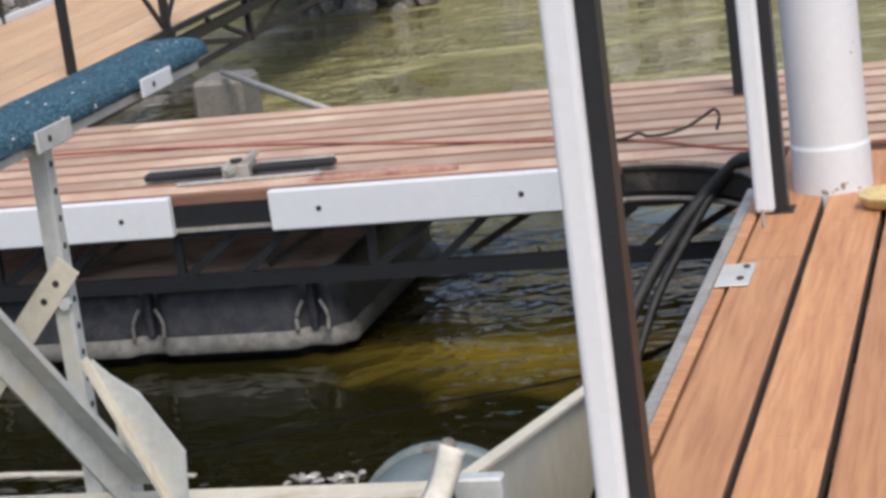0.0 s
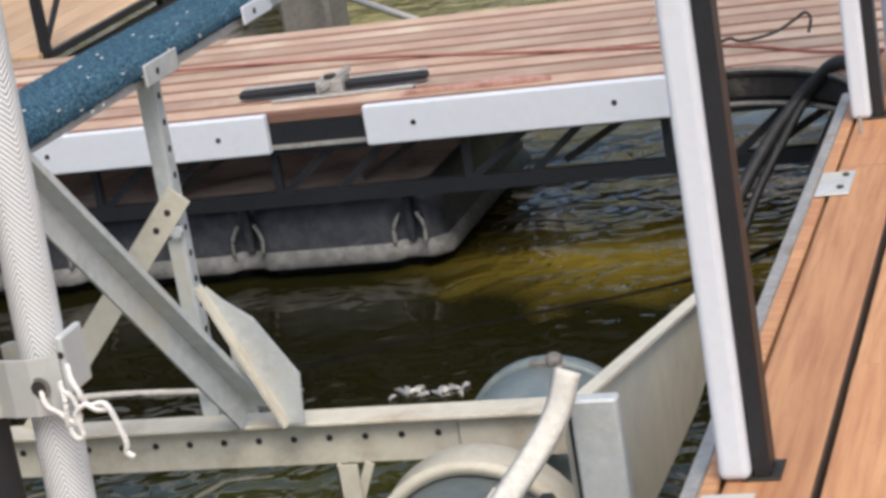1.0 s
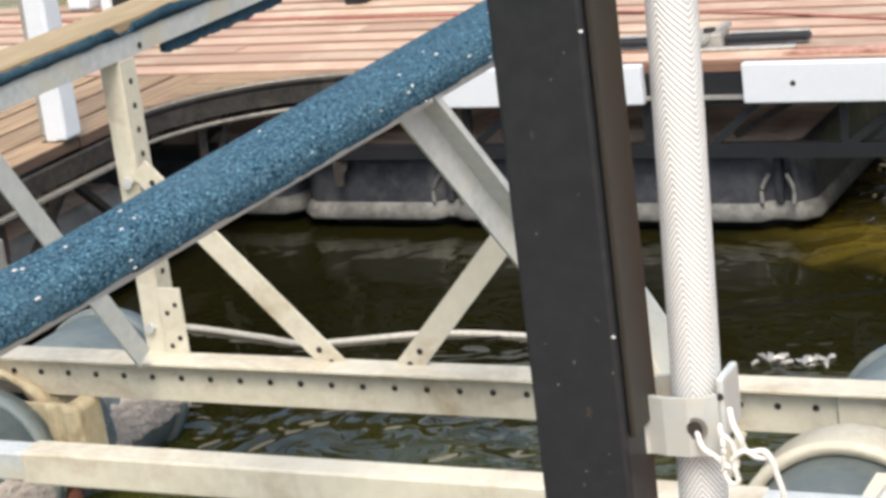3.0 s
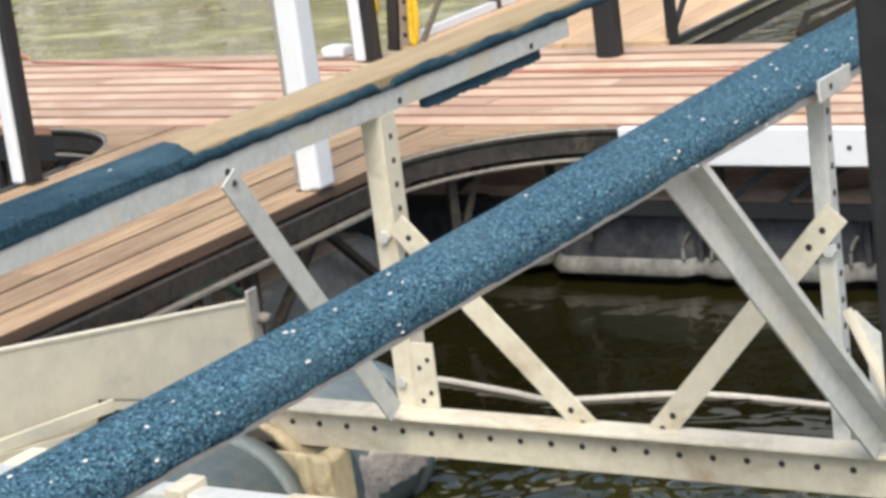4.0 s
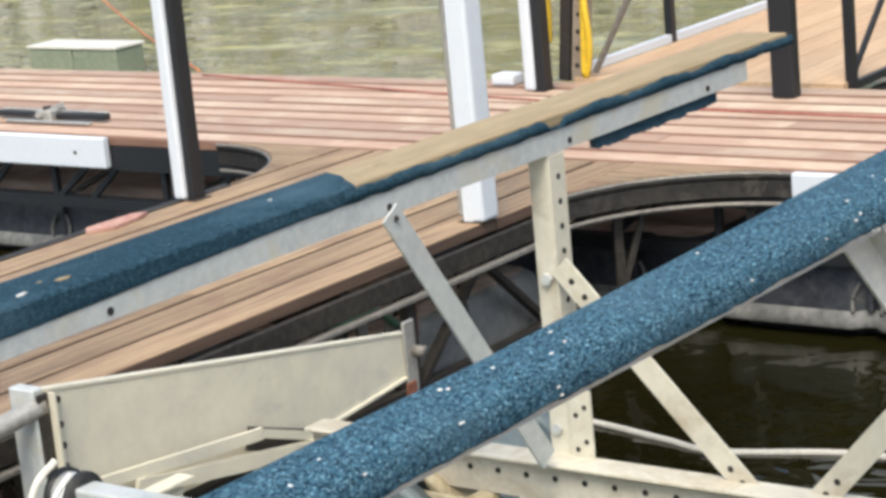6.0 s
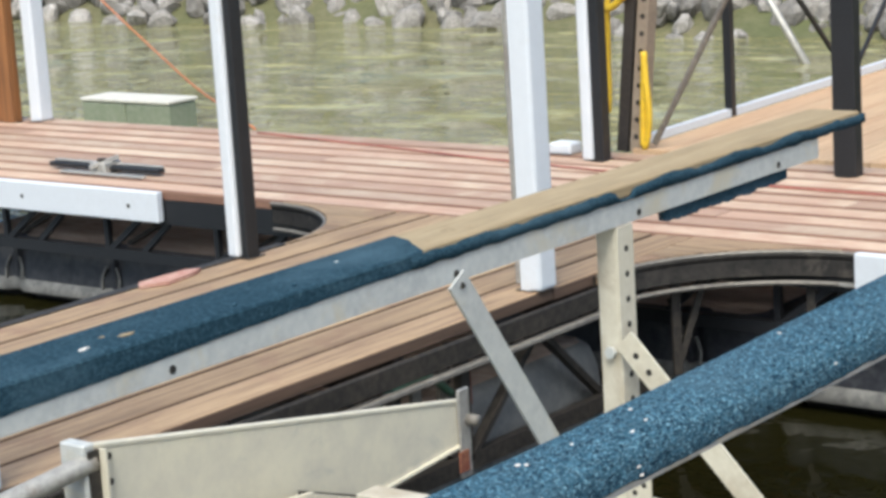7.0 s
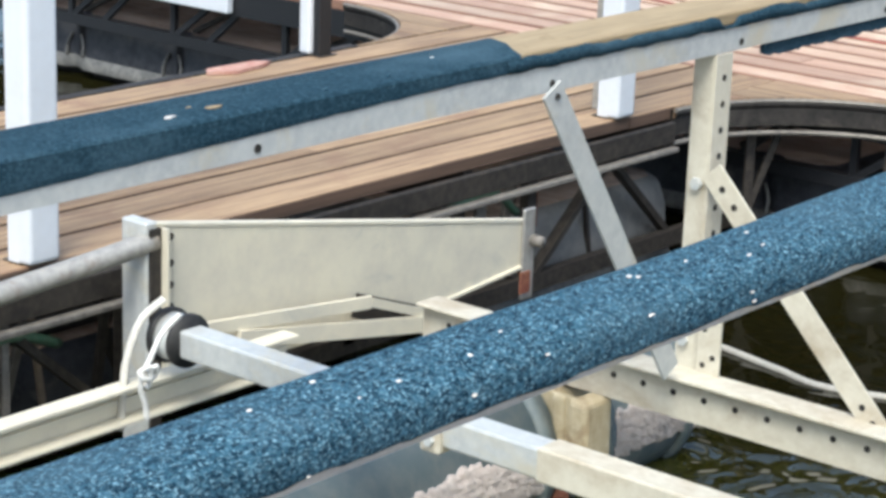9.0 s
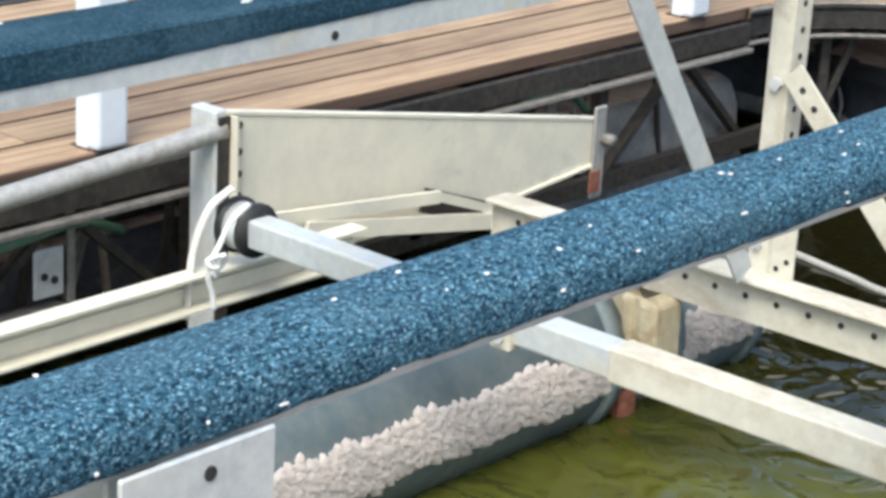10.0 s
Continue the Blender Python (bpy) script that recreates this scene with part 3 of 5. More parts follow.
part("edge_beam", boxed(-4.68, -4.642, -8.4, -0.6, -0.13, -0.002), dark_frame, finger_left)
for i in range(9):
    y = -8.2 + i * 0.95
    part("cross_beam", boxed(0.02, 1.398, y, y + 0.04, -0.15, -0.042), dark_frame, finger_right)
    part("cross_beam", boxed(-4.64, -3.40, y, y + 0.04, -0.15, -0.042), dark_frame, finger_left)


def dock_float(x0, x1, y0, y1, z0=-0.68, z1=-0.30, ribs=(), cr=0.05, shell=None):
    """Moulded pontoon with chamfered corners, vertical recesses and a stained lower lip."""
    t = thing("dock_float", "black moulded plastic dock float stained grey at the waterline", "float", "dock floats", at=((x0 + x1) / 2, (y0 + y1) / 2, z0))
    base = Vector(t.location)
    c = 0.05

    def ring(inset, z):
        a, b, d, e = x0 + inset, x1 - inset, y0 + inset, y1 - inset
        pts = [(a + c, d), (b - cr, d), (b, d + cr), (b, e - cr), (b - cr, e), (a + c, e), (a, e - c), (a, d + c)]
        out = []
        for (px, py), (qx, qy), steps in zip(pts, pts[1:] + pts[:1], (48, 4, 8, 4, 48, 2, 8, 2)):
            for k in range(steps):
                f = k / steps
                x, y = px + (qx - px) * f, py + (qy - py) * f
                if abs(y - d) < 1e-6:
                    for r in ribs:
                        if abs(x - r) < 0.045:
                            y += 0.035
                out.append((x, y, z))
        return out
    levels = ((0.09, z0), (0.06, -0.535), (0.0, -0.524), (-0.006, -0.512), (0.004, -0.482), (0.012, -0.468), (0.02, z1 - 0.08), (0.035, z1 - 0.02), (0.06, z1))

    def band(name, lo, hi, material, cap):
        bm = bmesh.new()
        rows = [[bm.verts.new(Vector(p) - base) for p in ring(i, z)] for i, z in levels[lo:hi]]
        n = len(rows[0])
        for a, b in zip(rows, rows[1:]):
            for i in range(n):
                bm.faces.new((a[i], a[(i + 1) % n], b[(i + 1) % n], b[i]))
        if cap:
            bm.faces.new(rows[-1]).material_index = 1
        return part(name, bm, material, t, "", True)
    # Bottom shell set in and blackened: the shadow below the lip is built in.
    band("bottom_shell", 0, 3, black_rubber, False)
    tagged(band("lip", 2, 6, silt_lip, False), "silt-stained moulded lip")
    band("top_shell", 5, 9, [shell or float_plastic, top_silt], True)
    for r in ribs:
        for o in (-0.05, 0.05):
            arch = [(r + o - base.x, y0 + 0.006 - base.y, -0.47 - base.z), (r + o - base.x, y0 + 0.014 - base.y, z1 - 0.13 - base.z), (r + o * 0.55 - base.x, y0 + 0.022 - base.y, z1 - 0.085 - base.z)]
            part("rib_edge", tube(bmesh.new(), spline(arch), 0.007, 6), silt_lip, t, "", True)
        part("rib", box(bmesh.new(), r - 0.012 - base.x, r + 0.012 - base.x, y0 + 0.024 - base.y, y0 + 0.06 - base.y, -0.47 - base.z, z1 - 0.03 - base.z, 0.004), shell or float_plastic, t)
    return t


dock_float(-3.16, -1.36, 0.05, 1.22, z1=-0.29, ribs=(-1.475, -2.02, -2.6), cr=0.07)
dock_float(-5.2, -3.20, 0.10, 1.22, z1=-0.29, ribs=(-3.5, -4.1, -4.7))
dock_float(-7.3, -5.24, 0.10, 1.22, z1=-0.29, ribs=(-5.6, -6.3, -6.9))
dock_float(0.05, 1.3, -1.9, -0.3, z1=-0.29, ribs=(0.4, 0.9))
dock_float(-0.22, 1.3, -0.26, 1.2, z1=-0.24, ribs=(0.2, 0.8), cr=0.1)
dock_float(-4.6, -3.45, -1.45, -0.40, z1=-0.25, ribs=(-4.2, -3.9), shell=grey_float)
dock_float(0.05, 1.3, -6.4, -4.3, z1=-0.29, ribs=(0.4, 0.9))
# Float length added to shut out bright sky reflections under the tan pier.
dock_float(-4.6, -3.56, -5.6, -1.72, z1=-0.29, ribs=(-4.2, -3.9))


tagged(part("floating_line", tube(bmesh.new(), spline([(-3.32, -0.93, WATER + 0.004), (-3.0, -0.955, WATER + 0.006), (-2.72, -1.01, WATER + 0.004), (-2.53, -1.04, WATER + 0.002), (-2.2, -0.93, WATER + 0.003), (-1.9, -0.92, WATER + 0.001), (-1.5, -0.96, WATER - 0.004)]), [0.011] * 37, 8), silt_rope, None, "", True), "pale silted line floating on the slip's water", "rope")


tagged(part("sunken_cable", tube(bmesh.new(), spline([(-2.2, -1.0, WATER - 0.006), (-1.56, -0.76, WATER - 0.005), (-1.12, -0.51, WATER - 0.004), (-0.73, -0.34, WATER - 0.003), (-0.5, -0.2, WATER + 0.004), (-0.3, -0.02, WATER + 0.03)]), 0.009, 8), wet_black, None, "", True), "dark cable lying along the water's surface", "cable")
rng = random.Random(41)
bm = bmesh.new()
for k in range(26):
    c = Matrix.Translation((rng.uniform(-1.215, -0.99), rng.uniform(-1.07, -1.0), WATER + 0.004)) @ Matrix.Rotation(rng.uniform(0, 3), 4, "Z") @ Matrix.Diagonal((rng.uniform(0.006, 0.024), rng.uniform(0.005, 0.012), rng.uniform(0.003, 0.009), 1))
    got = bmesh.ops.create_icosphere(bm, subdivisions=1, radius=1, matrix=c)["verts"]
    for v in got:
        v.co += 0.006 * noise.noise_vector(v.co * 60)
tagged(part("floating_debris", bm, grey_alu), "pale clump of scum and twigs floating beside the lift", "debris")


# ---- posts ----
def dock_post(x, y, side, label, white=True, h=2.7, wide=0.0145):
    """Black square tube; a white U-shaped guard wraps the side that faces the slip (side: +1 or -1 along x)."""
    t = thing("dock_post", label, "post", "dock posts", at=(x, y, 0))
    part("tube", boxed(-wide, wide, -0.03, 0.03, 0.001, h, 0.004), black_steel, t, "black painted steel tube")
    if white:
        s = side
        g = boxed(*sorted((s * 0.0155, s * 0.066)), -0.044, 0.044, 0.004, h - 0.01, 0.012, 3)
        if s > 0:
            box(g, -0.008, 0.03, -0.044, -0.0315, 0.004, h - 0.01, 0.003, 1)
        part("guard", g, white_vinyl, t, "white vinyl edge guard")
    part("base_plate", boxed(-0.03, 0.03, -0.04, 0.04, 0.0005, 0.004, 0.001), dark_frame, t)
    return t


dock_post(0.086, -2.95, -1, "black steel dock post with white edge guard on stained planks")
dock_post(0.082, -0.73, -1, "black steel dock post with white edge guard at the pier's root")
dock_post(-3.444, -0.84, 1, "black steel dock post with broad white guard on tan planks")
dock_post(-3.444, -3.0, 1, "black steel dock post with broad white guard beside the boat lift")
dock_post(-4.597, -0.825, -1, "black steel dock post with white guard beside a far slip")
dock_post(-4.60, -3.0, -1, "black steel dock post with white guard on the pier's far edge")
dock_post(-4.515, 1.15, -1, "black steel post with a white guard at the gangway's foot", True, wide=0.028)
dock_post(-3.425, 1.15, -1, "black steel post at the gangway's foot", False, wide=0.046)
dock_post(-0.205, 0.95, -1, "black steel post at the walkway's water side", False, wide=0.03)
dock_post(-7.95, 1.25, 1, "black steel post with white guard beside a brown wooden panel")


# ---- boat lift ----
lift = thing("boat_lift", "floating boat lift of silted steel with blue carpeted bunks", "boat lift", at=(0, 0, 0))

BY = -2.2
bm = channel(bmesh.new(), (-2.98, BY, -0.262), (-0.66, BY, -0.262), 0.092, 0.045, 0.006, flip=-1)
beam = part("cross_beam", bm, cream_galv, lift, "cream silted perforated channel")
bm = channel(bmesh.new(), (-0.655, BY - 0.006, -0.262), (-0.42, BY - 0.006, -0.262), 0.092, 0.05, 0.006, flip=-1)
part("beam_end", bm, cream_galv, lift)
part("beam_flange", boxed(-2.98, -0.43, BY - 0.03, BY + 0.05, -0.169, -0.160, 0.002), cream_galv, lift, "pale top flange")
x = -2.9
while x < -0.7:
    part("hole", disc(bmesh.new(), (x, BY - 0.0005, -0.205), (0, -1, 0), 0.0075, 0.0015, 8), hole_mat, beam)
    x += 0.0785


def upright(x, leg, z1, material, web=0.014):
    """Two angles back to back: a front web facing the pier and a leg along the bunk."""
    p = part("post", boxed(x - 0.034, x + web, -2.157, -2.150, -0.19, z1, 0.001), material, lift, "galvanised angle post")
    q = part("post_leg", boxed(x + web, x + web + 0.007, -2.157, -2.157 + leg, -0.19, z1 - 0.002, 0.001), material, lift, "perforated leg of the post")
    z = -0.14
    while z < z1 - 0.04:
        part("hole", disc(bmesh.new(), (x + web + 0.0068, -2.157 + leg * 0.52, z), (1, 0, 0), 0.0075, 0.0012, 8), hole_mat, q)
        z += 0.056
    part("bolt", disc(bmesh.new(), (x - 0.005, -2.158, 0.25), (0, -1, 0), 0.014, 0.012, 6), galv, p)
    part("bolt", disc(bmesh.new(), (x - 0.012, -2.158, -0.1), (0, -1, 0), 0.012, 0.01, 6), galv, p)
    return p


upright(-2.270, 0.062, 0.529, cream_galv)
upright(-1.195, 0.036, 0.592, galv, -0.003)
foot = part("post_plate", boxed(-2.243, -2.185, -2.166, -2.160, -0.19, 0.0, 0.001), cream_galv, lift, "bolted splice plate")
for dx, z in ((-2.226, -0.14), (-2.202, -0.12), (-2.226, -0.06), (-2.202, -0.04)):
    part("hole", disc(bmesh.new(), (dx, -2.1662, z), (0, -1, 0), 0.0065, 0.0012, 8), hole_mat, foot)


def brace_x(x0, z0, x1, z1, y, w, material):
    """Flat strip in the plane of the cross beam, with bolt holes near both ends."""
    p, q = Vector((x0, y, z0)), Vector((x1, y, z1))
    b = part("brace", bar(bmesh.new(), p, q, 0.006, w, (p - q).cross(Vector((0, 1, 0)))), material, lift, "flat perforated brace")
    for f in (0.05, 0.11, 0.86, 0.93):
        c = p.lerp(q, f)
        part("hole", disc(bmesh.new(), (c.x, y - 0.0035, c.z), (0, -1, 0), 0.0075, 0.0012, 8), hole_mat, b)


brace_x(-1.787, -0.185, -2.236, 0.285, -2.168, 0.055, cream_galv)
brace_x(-1.637, -0.185, -1.177, 0.33, -2.168, 0.055, cream_galv)

# long braces under the bunks, from the post's foot up towards the camera's end
SIDE = (1.0, -0.12, 0.0)
bm = bar(bmesh.new(), (-2.243, -2.262, -0.135), (-2.240, -2.735, 0.537), 0.052, 0.006, SIDE)
left_brace = part("brace", bm, galv, lift, "galvanised angle brace")
part("bolt_hole", disc(bmesh.new(), (-2.2360, -2.722, 0.523), (1, -1, 0.2), 0.007, 0.0016, 8), hole_mat, left_brace)
p, q = Vector((-1.105, -2.215, -0.135)), Vector((-1.225, -2.775, 0.578))
bm = bar(bmesh.new(), p, q, 0.078, 0.006, SIDE)
lip = Vector((0.025, 0.02, 0.012))
bar(bm, p + lip, q + lip, 0.014, 0.05, SIDE)
part("brace", bm, galv, lift, "wide bright galvanised angle brace")
bm = bmesh.new()
plate(bm, [(-1.118, 0.158), (-1.125, 0.130), (-0.999, -0.145), (-0.962, -0.145), (-0.952, -0.040), (-1.030, 0.085), (-1.085, 0.125)], "y", -2.262, -2.256)
part("gusset_plate", bm, galv, lift, "bent pale gusset plate")
bm = bmesh.new()
bar(bm, (-1.128, -2.274, 0.163), (-0.994, -2.274, -0.145), 0.03, 0.007, (1, 0, 0.4))
part("gusset_flange", bm, cream_galv, lift)
part("tie_leg", boxed(-1.150, -1.118, -2.13, -2.12, -0.18, 0.06), galv, lift)


# bunks
def bunk(x0, x1, y0, y1, z, bare_from, drop, label, sag=0.0, cloth=None, slant=0.0, taper=0.0):
    """Board wrapped in carpet on an aluminium channel; x1 is the edge that faces the pier. From bare_from on, the carpet's top is torn off."""
    b = part("bunk", boxed(x0 + 0.008 + taper, x1 - (0.034 if taper else 0.008), y0, y1 if y1 > bare_from else y1 - 0.02, z - drop + 0.004, z - 0.0012, 0.003), old_wood, lift, label)
    # carpet: wrapped section with uneven lower edges
    turn = 1.0 if taper else 0.15
    bm = bmesh.new()
    n = int((bare_from - y0) / 0.02)
    rows = []
    for i in range(n + 1):
        y = y0 + (bare_from - y0) * i / n
        w = 0.004 * noise.noise(Vector((0, y * 9, x0))) + 0.0025 * noise.noise(Vector((3, y * 40, x0)))
        w2 = 0.005 * noise.noise(Vector((7, y * 12, x0))) + 0.004 * noise.noise(Vector((7, y * 55, x0)))
        if not taper:
            w, w2 = w * 0.5, w2 * 0.35
        hang = drop + sag * min(max((-3.0 - y) / 1.0, 0), 1) - (0.014 * min(max((y + 3.2) / 1.6, 0), 1) if taper else 0.0)
        e0 = x0 + taper * min(max((-2.2 - y) / 1.6, 0), 1)
        prof = [(e0, z - drop + w), (e0 - 0.002, z - 0.02), (e0 + 0.004, z - 0.005), (e0 + 0.015, z + 0.001), ((x0 + x1) / 2, z + 0.003 + w * 0.5), (x1 - 0.05, z + 0.002 + w * .4), (x1 - (0.03 if taper else 0.016), z - 0.001 * turn + w * .4),
                (x1 - (0.012 if taper else 0.005), z - (0.16 * drop if taper else 0.0015)), (x1 - (0.003 if taper else 0.0005) + w * 0.4, z - (0.32 * drop if taper else 0.006)), (x1 + w * .4, z - 0.5 * drop), (x1 + 0.001 + w * .4, z - hang * 0.8), (x1 + w2 * 0.5, z - hang * 0.97 + w2), (x1 + w2 * 0.5 - 0.001, z - hang + w2), (x1 - 0.006, z - hang + w2)]
        if i == n:
            rows.append([bm.verts.new((a, y - slant * (a - x0) / (x1 - x0) - 0.012 * noise.noise(Vector((a * 60, 0, 0))), c)) for a, c in prof])
        else:
            rows.append([bm.verts.new((a, min(y, bare_from - 0.02 - slant * (a - x0) / (x1 - x0)), c)) for a, c in prof])
    for a, c in zip(rows, rows[1:]):
        for k in range(len(a) - 1):
            bm.faces.new((a[k], a[k + 1], c[k + 1], c[k]))
    bm.faces.new(rows[-1])
    part("carpet", bm, cloth or carpet, b, "blue marine carpet", bool(taper))
    if y1 - bare_from > 0.05:
        bm = bmesh.new()
        ya, yb = bare_from - 0.14, y1 + 0.012
        n = 90
        rows = []
        for i in range(n + 1):
            y = ya + (yb - ya) * i / n
            top = z - 0.008 + 0.009 * noise.noise(Vector((2, y * 7, 0))) + 0.006 * noise.noise(Vector((2, y * 30, 0)))
            if -2.16 < y < -2.08:
                top = z - drop + 0.004
            low = z - drop + 0.004 * noise.noise(Vector((5, y * 20, 0)))
            rows.append([bm.verts.new((x1 + o, y, zz)) for o, zz in ((-0.006, top), (0.001, top), (0.003, (top + low) / 2), (0.0015, low), (-0.006, low))])
        for a, c in zip(rows, rows[1:]):
            for k in range(4):
                bm.faces.new((a[k], a[k + 1], c[k + 1], c[k]))
        part("carpet_edge", bm, cloth or carpet, b, "ragged strip of torn carpet", True)
    return b


bunk_l = bunk(-2.405, -2.248, -6.2, -1.02, 0.612, -2.72, 0.032, "bunk board, carpet torn off its bare wooden end", 0.022, flat_carpet, 0.10)
part("bunk_channel", channel(bmesh.new(), (-2.251, -6.2, 0.529), (-2.251, -1.25, 0.529), 0.052, 0.04, 0.005, flip=-1), galv, lift, "pale metal channel under the bunk")
for y in (-2.066, -1.451, -2.72, -3.5, -4.3):
    part("bolt_hole", disc(bmesh.new(), (-2.2505, y, 0.545), (1, 0, 0), 0.008, 0.0015, 8), hole_mat, lift)
bm = bmesh.new()
rows = []
for i in range(57):
    y0 = -1.95 + i * 0.01
    d = 0.012 * noise.noise(Vector((1, y0 * 11, 4))) + 0.007 * noise.noise(Vector((1, y0 * 50, 4)))
    rows.append([bm.verts.new((x, y0, zz)) for x, zz in ((-2.262, 0.528), (-2.262, 0.497 + d), (-2.275, 0.497 + d), (-2.275, 0.528))])
for a, c in zip(rows, rows[1:]):
    for k in range(4):
        bm.faces.new((a[k], a[(k + 1) % 4], c[(k + 1) % 4], c[k]))
bm.faces.new(rows[0])
bm.faces.new(rows[-1])
part("carpet_tail", bm, flat_carpet, bunk_l, "hanging ragged carpet edge")

bunk_r = bunk(-1.335, -1.165, -6.4, -1.265, 0.642, -1.26, 0.056, "bunk board wrapped in blue carpet", taper=0.06)
part("bunk_channel", channel(bmesh.new(), (-1.180, -6.4, 0.572), (-1.180, -1.30, 0.572), 0.018, 0.06, 0.005, flip=-1), galv, lift, "pale metal channel under the bunk")
b = part("bracket", boxed(-1.163, -1.157, -2.25, -2.085, 0.572, 0.617, 0.002), galv, lift, "pale bunk bracket")
part("bolt_hole", disc(bmesh.new(), (-1.1565, -2.195, 0.594), (1, 0, 0), 0.007, 0.0015, 10), hole_mat, b)
# end brackets under the near bunk
for y0, y1 in ((-4.86, -4.685), (-1.70, -1.525)):
    b = part("bracket", boxed(-1.163, -1.157, y0, y1, 0.50 if y0 < -3 else 0.577, 0.582 if y0 < -3 else 0.618, 0.002), galv if y0 < -3 else white_vinyl, lift, "pale bunk bracket")
    part("bolt_hole", disc(bmesh.new(), (-1.1565, (y0 + y1) / 2 - (0.025 if y0 > -3 else -0.01), 0.56 if y0 < -3 else 0.597), (1, 0, 0), 0.007, 0.0015, 10), hole_mat, b)
for y in (-4.84, -4.73):
    part("brace", bar(bmesh.new(), (-1.17, y, 0.52), (-1.17, y - 0.25 if y < -4.8 else y + 0.3, -0.1), 0.03, 0.006, (1, 0, 0)), galv, lift)
part("post", boxed(-1.26, -1.20, -4.84, -4.78, -0.2, 0.57, 0.003), galv, lift, "galvanised post")
part("post", boxed(-2.30, -2.25, -5.2, -5.14, -0.2, 0.52, 0.003), galv, lift, "galvanised post")
part("cross_beam", channel(bmesh.new(), (-2.98, -5.17, -0.262), (-0.45, -5.17, -0.262), 0.092, 0.045, 0.006, flip=-1), cream_galv, lift)

# loose staples and torn flecks on the carpets
rng = random.Random(5)
for k in range(60):
    y = -5.0 + 3.7 * rng.random()
    if rng.random() < 0.5:
        p = Vector((-1.164, y, 0.642 - 0.012 - 0.045 * rng.random()))
        s = (0.0015, rng.uniform(0.0015, 0.006), rng.uniform(0.0008, 0.002))
    else:
        p = Vector((-1.265 + 0.09 * rng.random(), y, 0.6455))
        s = (rng.uniform(0.0012, 0.003), rng.uniform(0.0012, 0.0035), 0.001)
    part("fleck", boxed(p.x - s[0], p.x + s[0], p.y - s[1], p.y + s[1], p.z - s[2], p.z + s[2], 0.0008), white_cord, bunk_r, "" if k else "pale fleck on the carpet")
for x, y, r, m in ((-2.285, -3.66, 0.010, white_cord), (-2.292, -3.56, 0.016, old_wood), (-2.315, -3.59, 0.006, old_wood), (-2.33, -2.98, 0.006, white_cord), (-2.30, -4.25, 0.008, old_wood), (-2.275, -3.16, 0.006, carpet), (-2.27, -3.32, 0.008, carpet), (-2.38, -4.05, 0.006, white_cord)):
    bm = bmesh.new()
    plate(bm, [(x + 0.5 * r * rng.uniform(0.5, 1.1) * math.cos(k * math.pi / 4), y + 1.3 * r * rng.uniform(0.4, 1.1) * math.sin(k * math.pi / 4)) for k in range(8)], "z", 0.613, 0.6158)
    part("fleck", bm, m, bunk_l)

# square torque tube with its bearings
TY, TZ = -3.0, -0.063
part("torque_tube", boxed(-2.93, -0.33, TY - 0.03, TY + 0.03, TZ - 0.03, TZ + 0.03, 0.006, 2), galv, lift, "pale square torque tube")
part("tube_sleeve", boxed(-2.012, -0.55, TY - 0.033, TY + 0.033, TZ - 0.033, TZ + 0.033, 0.005, 2), cream_galv, lift, "cream silted outer sleeve of the tube")
part("tube_clamp", boxed(-2.275, -2.228, TY - 0.042, TY + 0.042, TZ - 0.042, TZ + 0.046, 0.004), cream_galv, lift)
part("clamp_bolt", disc(bmesh.new(), (-2.25, TY - 0.042, TZ - 0.016), (0, -1, 0), 0.012, 0.008, 6), galv, lift)
for s, x in ((1, -2.935), (-1, -0.32)):
    part("bearing_ring", tube(bmesh.new(), [(x - 0.006, TY, TZ), (x + 0.006, TY, TZ)], 0.057, 24), black_rubber, lift, "black bearing ring", True)
    part("bearing", tube(bmesh.new(), [(x - s * 0.006, TY, TZ), (x - s * 0.05, TY, TZ)], 0.05, 24), galv, lift, "pale bearing collar", True)
    part("bearing_ring", tube(bmesh.new(), [(x - s * 0.05, TY, TZ), (x - s * 0.062, TY, TZ)], 0.059, 24), black_rubber, lift, "", True)


